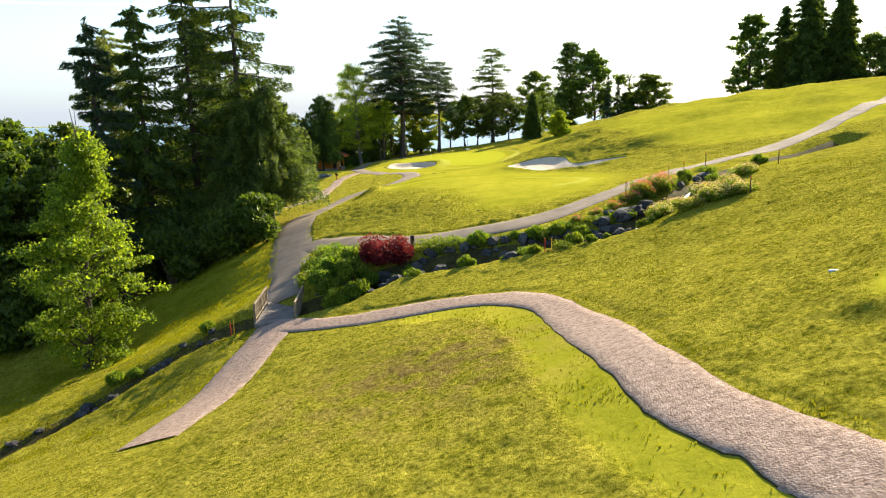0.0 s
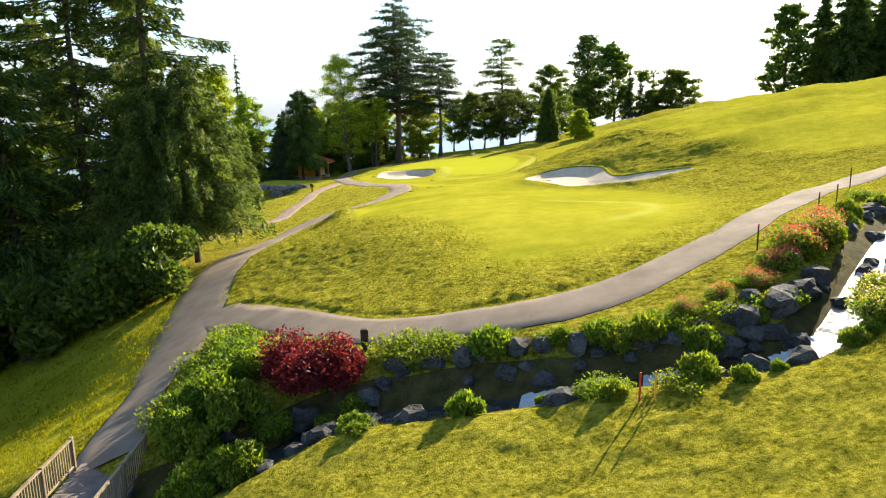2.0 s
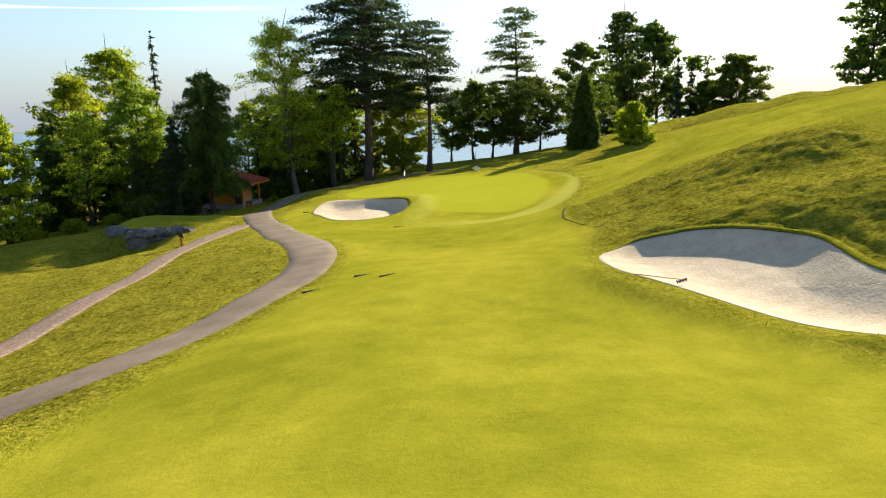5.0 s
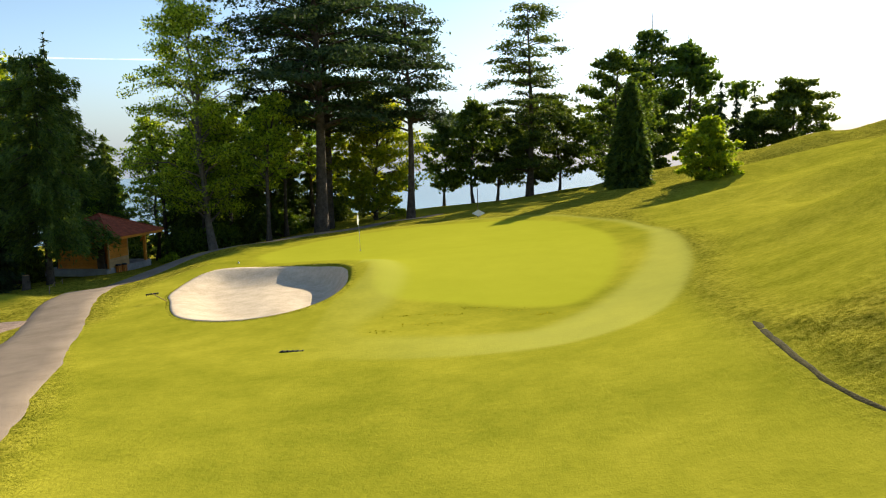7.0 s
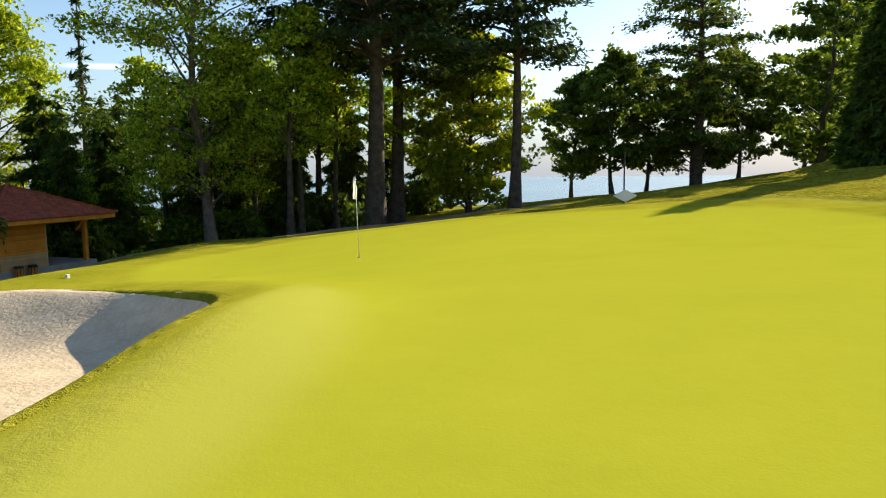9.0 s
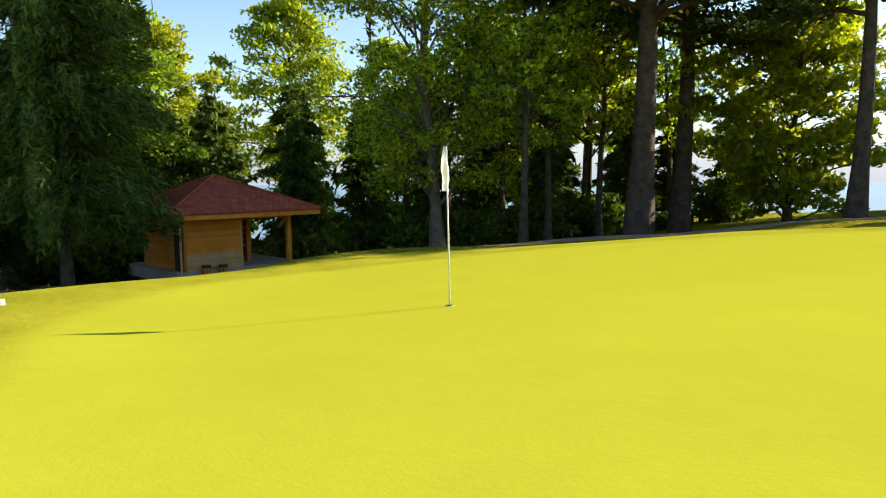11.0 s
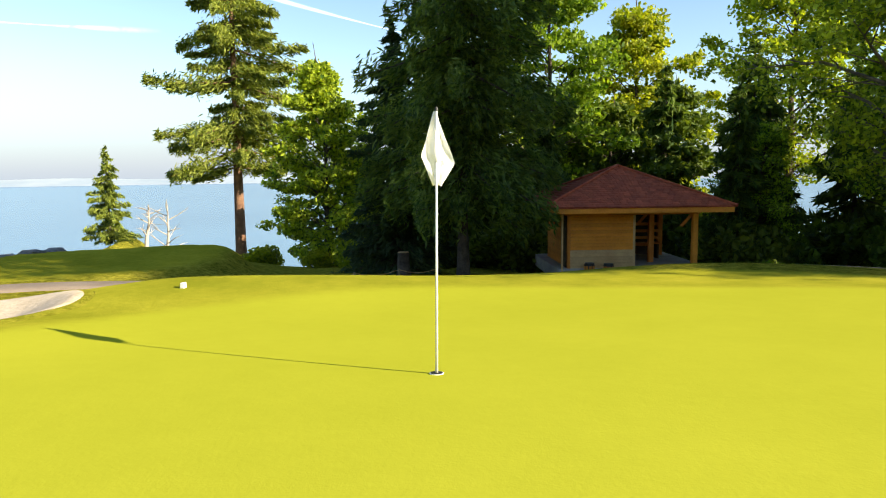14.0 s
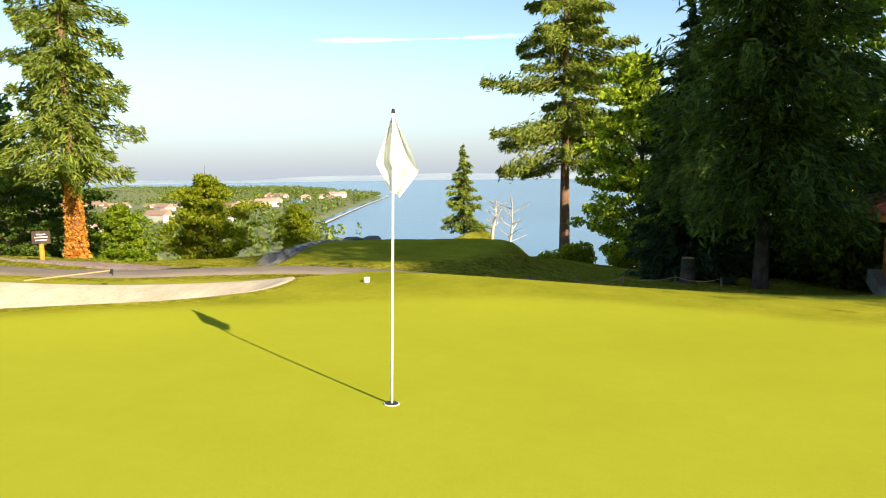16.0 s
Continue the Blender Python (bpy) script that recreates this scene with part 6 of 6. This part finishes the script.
def clumps(x, y, pitch):
    """Smooth random bumps of about the given spacing."""
    u, v = x / pitch, y / pitch
    i, j = np.floor(u).astype(int), np.floor(v).astype(int)
    fu, fv = u - i, v - j
    fu, fv = fu * fu * (3 - 2 * fu), fv * fv * (3 - 2 * fv)
    i, j, i1, j1 = i % 256, j % 256, (i + 1) % 256, (j + 1) % 256
    return (TABLE[i, j] * (1 - fu) + TABLE[i1, j] * fu) * (1 - fv) + (TABLE[i, j1] * (1 - fu) + TABLE[i1, j1] * fu) * fv


def rough_turf(lo, hi, pitch, rise, label):
    """Matted rough: a closer sheet over the ground, heaped into clumps, sinking under mown turf, paths and sand."""
    ax, ay = np.arange(lo[0], hi[0], pitch), np.arange(lo[1], hi[1], pitch)
    x, y = np.meshgrid(ax, ay)
    c = cover_at(x, y)
    k = np.clip(1 - 1.25 * c[..., 0], 0, 1)
    for line, w in ((CART_PATH, 1.1), (HUT_PATH, 1.25), (SIDE_PATH, 0.95), (GRAVEL_PATH, 1.3), (GRAVEL_LOOP, 1.0), (STREAM, 1.5)):
        near = line[(line[:, 0] > lo[0] - 9) & (line[:, 0] < hi[0] + 9) & (line[:, 1] > lo[1] - 9) & (line[:, 1] < hi[1] + 9)]
        if len(near) > 1:
            k = k * step(line_distance(x, y, near), w, w + 0.5)
    k = k * step(-inside(x, y, BUNKER_BIG), 0.35, 1.0)
    k = k * step(np.minimum(np.minimum(x - lo[0], hi[0] - x), np.minimum(y - lo[1], hi[1] - y)), 0.1, 1.2)
    lump = 0.45 * clumps(x, y, 2.6 * pitch) + 0.45 * clumps(x + 31, y, 1.5 * pitch) + 0.1 * clumps(x, y + 17, 6.0 * pitch)
    lump = np.clip((lump - 0.2) / 0.55, 0, 1.3) * (0.55 + 0.8 * clumps(x + 9, y + 5, 2.6))
    z = height(x, y) - 0.05 + k * (0.055 + rise * lump)
    ob = new("rough_turf", mesh_from("rough_turf", np.stack([x, y, z], -1).reshape(-1, 3), grid_faces(len(ay), len(ax)), GRASS))
    ob.data.color_attributes.new("cover", "FLOAT_COLOR", "POINT").data.foreach_set("color", c.reshape(-1, 4).ravel())
    return tagged(ob, label, "grass", kind="stuff")


rough_turf((-13, 44), (15, 76), 0.13, 0.105, "matted clumps of rough grass on the mound")
rough_turf((-9, 8), (26, 46), 0.16, 0.1, "matted rough grass on the lawn before the stream")
rough_turf((-27, 30), (-9, 64), 0.19, 0.1, "matted rough grass on the bank below the wood")
rough_turf((8, 62), (40, 124), 0.22, 0.14, "matted clumps of rough grass on the slope above the fairway")
rough_turf((-22, 74), (0, 121), 0.19, 0.09, "rough grass strip between the paths")


def grass_tufts(name, lo, hi, count, size, seed, label, mat=None, patch=0.8, bald=-0.7):
    r = np.random.default_rng(seed)
    p = np.column_stack([r.uniform(lo[0], hi[0], count), r.uniform(lo[1], hi[1], count)])
    x, y = p[:, 0], p[:, 1]
    ok = (inside(x, y, FAIRWAY) < r.uniform(-3.0, 0.6, count)) & (inside(x, y, COLLAR) < 0.2) & (inside(x, y, YOUNG_TEE) < 0) & (inside(x, y, SLOPE_MOWN) < 0) & (inside(x, y, BUNKER_BIG) < -0.05) & (inside(x, y, BUNKER_FRONT) < -0.05) & (inside(x, y, TEE_TOP) < 0)
    for line, w in ((CART_PATH, 1.0), (HUT_PATH, 1.14), (SIDE_PATH, 0.85), (GRAVEL_PATH, 1.2), (GRAVEL_LOOP, 0.88)):
        ok &= line_distance(x, y, line) > w
    ok &= line_distance(x, y, STREAM) > 0.9
    clump = np.array([noise.noise((a * patch, b * patch, 3.0)) for a, b in p])
    ok &= clump > r.uniform(bald, bald + 1.05, count)
    p, clump = p[ok], clump[ok]
    n = len(p)
    base = np.column_stack([p, height(p[:, 0], p[:, 1]) - 0.01])
    v, f = [], []
    for k in range(3):
        a = r.uniform(0, 6.283, n)
        h = size * r.uniform(0.5, 1.3, n) * (1 + 0.5 * clump)
        w = 0.1 * size + 0.007
        tip = base + np.column_stack([np.cos(a) * h * 0.55, np.sin(a) * h * 0.55, h])
        s = np.column_stack([-np.sin(a), np.cos(a), np.zeros(n)]) * w
        off = np.column_stack([r.normal(0, size * 0.4, n), r.normal(0, size * 0.4, n), np.zeros(n)])
        q = np.stack([base + off - s, base + off + s, tip + off + s * 0.25, tip + off - s * 0.25], 1)
        v.append(q.reshape(-1, 3))
    v = np.concatenate(v)
    f = np.arange(len(v)).reshape(-1, 4)
    return tagged(new(name, mesh_from(name, v, f, mat or BLADE, False)), label, "grass", kind="stuff")


grass_tufts("rough_grass", (-21, 8), (24, 60), 26000, 0.06, 401, "shaggy rough grass on the lawns by the stream")
grass_tufts("rough_grass", (10, 60), (40, 110), 12000, 0.07, 402, "shaggy rough grass on the slopes")
# darker blades put the shade of the mound's sunless face into the colour
grass_tufts("rough_grass", (-14, 44), (4, 72), 24000, 0.075, 403, "shaggy rough grass, darkened for the mound's shaded face", BLADE_DARK, 1.6, -0.35)
grass_tufts("rough_grass", (-2, 44), (14, 72), 14000, 0.055, 408, "short sunlit rough grass below the apron")

grass_tufts("rough_grass", (18, 70), (46, 120), 36000, 0.1, 404, "dark shaggy clumps of rough on the slope", BLADE, 0.16, -0.15)
grass_tufts("rough_grass", (6, 10), (24, 40), 30000, 0.08, 405, "dark shaggy clumps of rough on the lawn", BLADE_DARK, 0.5, -0.1)
grass_tufts("rough_grass", (-8, 12), (8, 32), 24000, 0.07, 406, "dark shaggy clumps of rough on the lawn", BLADE_DARK, 0.4, -0.1)
grass_tufts("rough_grass", (-30, 30), (-9.5, 62), 36000, 0.1, 407, "sunlit shaggy grass on the bank below the wood")

# worn scuffs in the apron before the green
r = np.random.default_rng(17)
spots = np.array([(2.6, 113.1), (4.3, 115.0), (3.4, 114.2), (5.6, 114.3), (2.0, 114.4), (6.3, 113.3), (1.4, 112.4)])
q = np.concatenate([c + r.normal(0, 1, (26, 2)) * np.array([0.3, 0.1]) for c in spots])
scuff = Heap()
scuff.add(*leaves(np.column_stack([q, height(q[:, 0], q[:, 1]) + 0.01]), 0.035, r, 0.6, 1.6))
tagged(new("worn_turf", scuff.mesh("worn_turf", BLADE, False)), "small dark scuffs in the mown apron", "grass", kind="stuff")

# ---- thin contrails high in the sky ----
m, n, l = material("contrail")
g = n.new("ShaderNodeUVMap")
tr = n.new("ShaderNodeBsdfTransparent")
# a steady white emission stands in for sunlight on the vapour
vapour_glow = n.new("ShaderNodeEmission")
vapour_glow.inputs["Color"].default_value, vapour_glow.inputs["Strength"].default_value = (0.95, 0.97, 1.0, 1), 0.95
mx = n.new("ShaderNodeMixShader")
sep = n.new("ShaderNodeSeparateXYZ")
l.new(g.outputs["UV"], sep.inputs["Vector"])
edge = maths(n, l, "SUBTRACT", 1.0, maths(n, l, "ABSOLUTE", maths(n, l, "SUBTRACT", maths(n, l, "MULTIPLY", sep.outputs["Y"], 2.0), 1.0)))
wisp = ramp(n, l, noise_at(n, l, 0.012, 5), [(0.3, (0.1, 0.1, 0.1)), (0.6, (0.75, 0.75, 0.75))])
l.new(maths(n, l, "MULTIPLY", wisp, maths(n, l, "MULTIPLY", edge, sep.outputs["X"])), mx.inputs["Fac"])
l.new(tr.outputs["BSDF"], mx.inputs[1])
l.new(vapour_glow.outputs["Emission"], mx.inputs[2])
o = n.new("ShaderNodeOutputMaterial")
l.new(mx.outputs["Shader"], o.inputs["Surface"])
CONTRAIL = m


def contrail(az0, el0, az1, el1, half):
    """A thin strip of vapour between two bearings, far off."""
    v, uv = [], []
    steps = 24
    for k in range(steps + 1):
        u = k / steps
        a = radians(az0 + (az1 - az0) * u)
        e = radians(el0 + (el1 - el0) * u)
        for s in (-1, 1):
            ee = e + s * radians(half) * (0.6 + 0.4 * math.sin(u * 9))
            v.append((4300 * math.sin(a) * math.cos(ee), 130 + 4300 * math.cos(a) * math.cos(ee), 4300 * math.sin(ee)))
            uv.append((min(1, 6 * u, 3 * (1 - u)), (s + 1) / 2))
    me = mesh_from("contrail", v, grid_faces(steps + 1, 2), CONTRAIL)
    lay = me.uv_layers.new(name="uv")
    idx = np.zeros(len(me.loops), np.int32)
    me.loops.foreach_get("vertex_index", idx)
    lay.data.foreach_set("uv", np.array(uv, np.float32)[idx].ravel())
    ob = tagged(new("backdrop", me), "thin white contrail in the clear sky", "contrail", kind="structure")
    ob.visible_shadow = False
    return ob


contrail(-119, 10.0, -101, 10.3, 0.24)
contrail(-98, 14.2, -70, 7.7, 0.2)
contrail(-42, 7.4, -12, 8.1, 0.25)
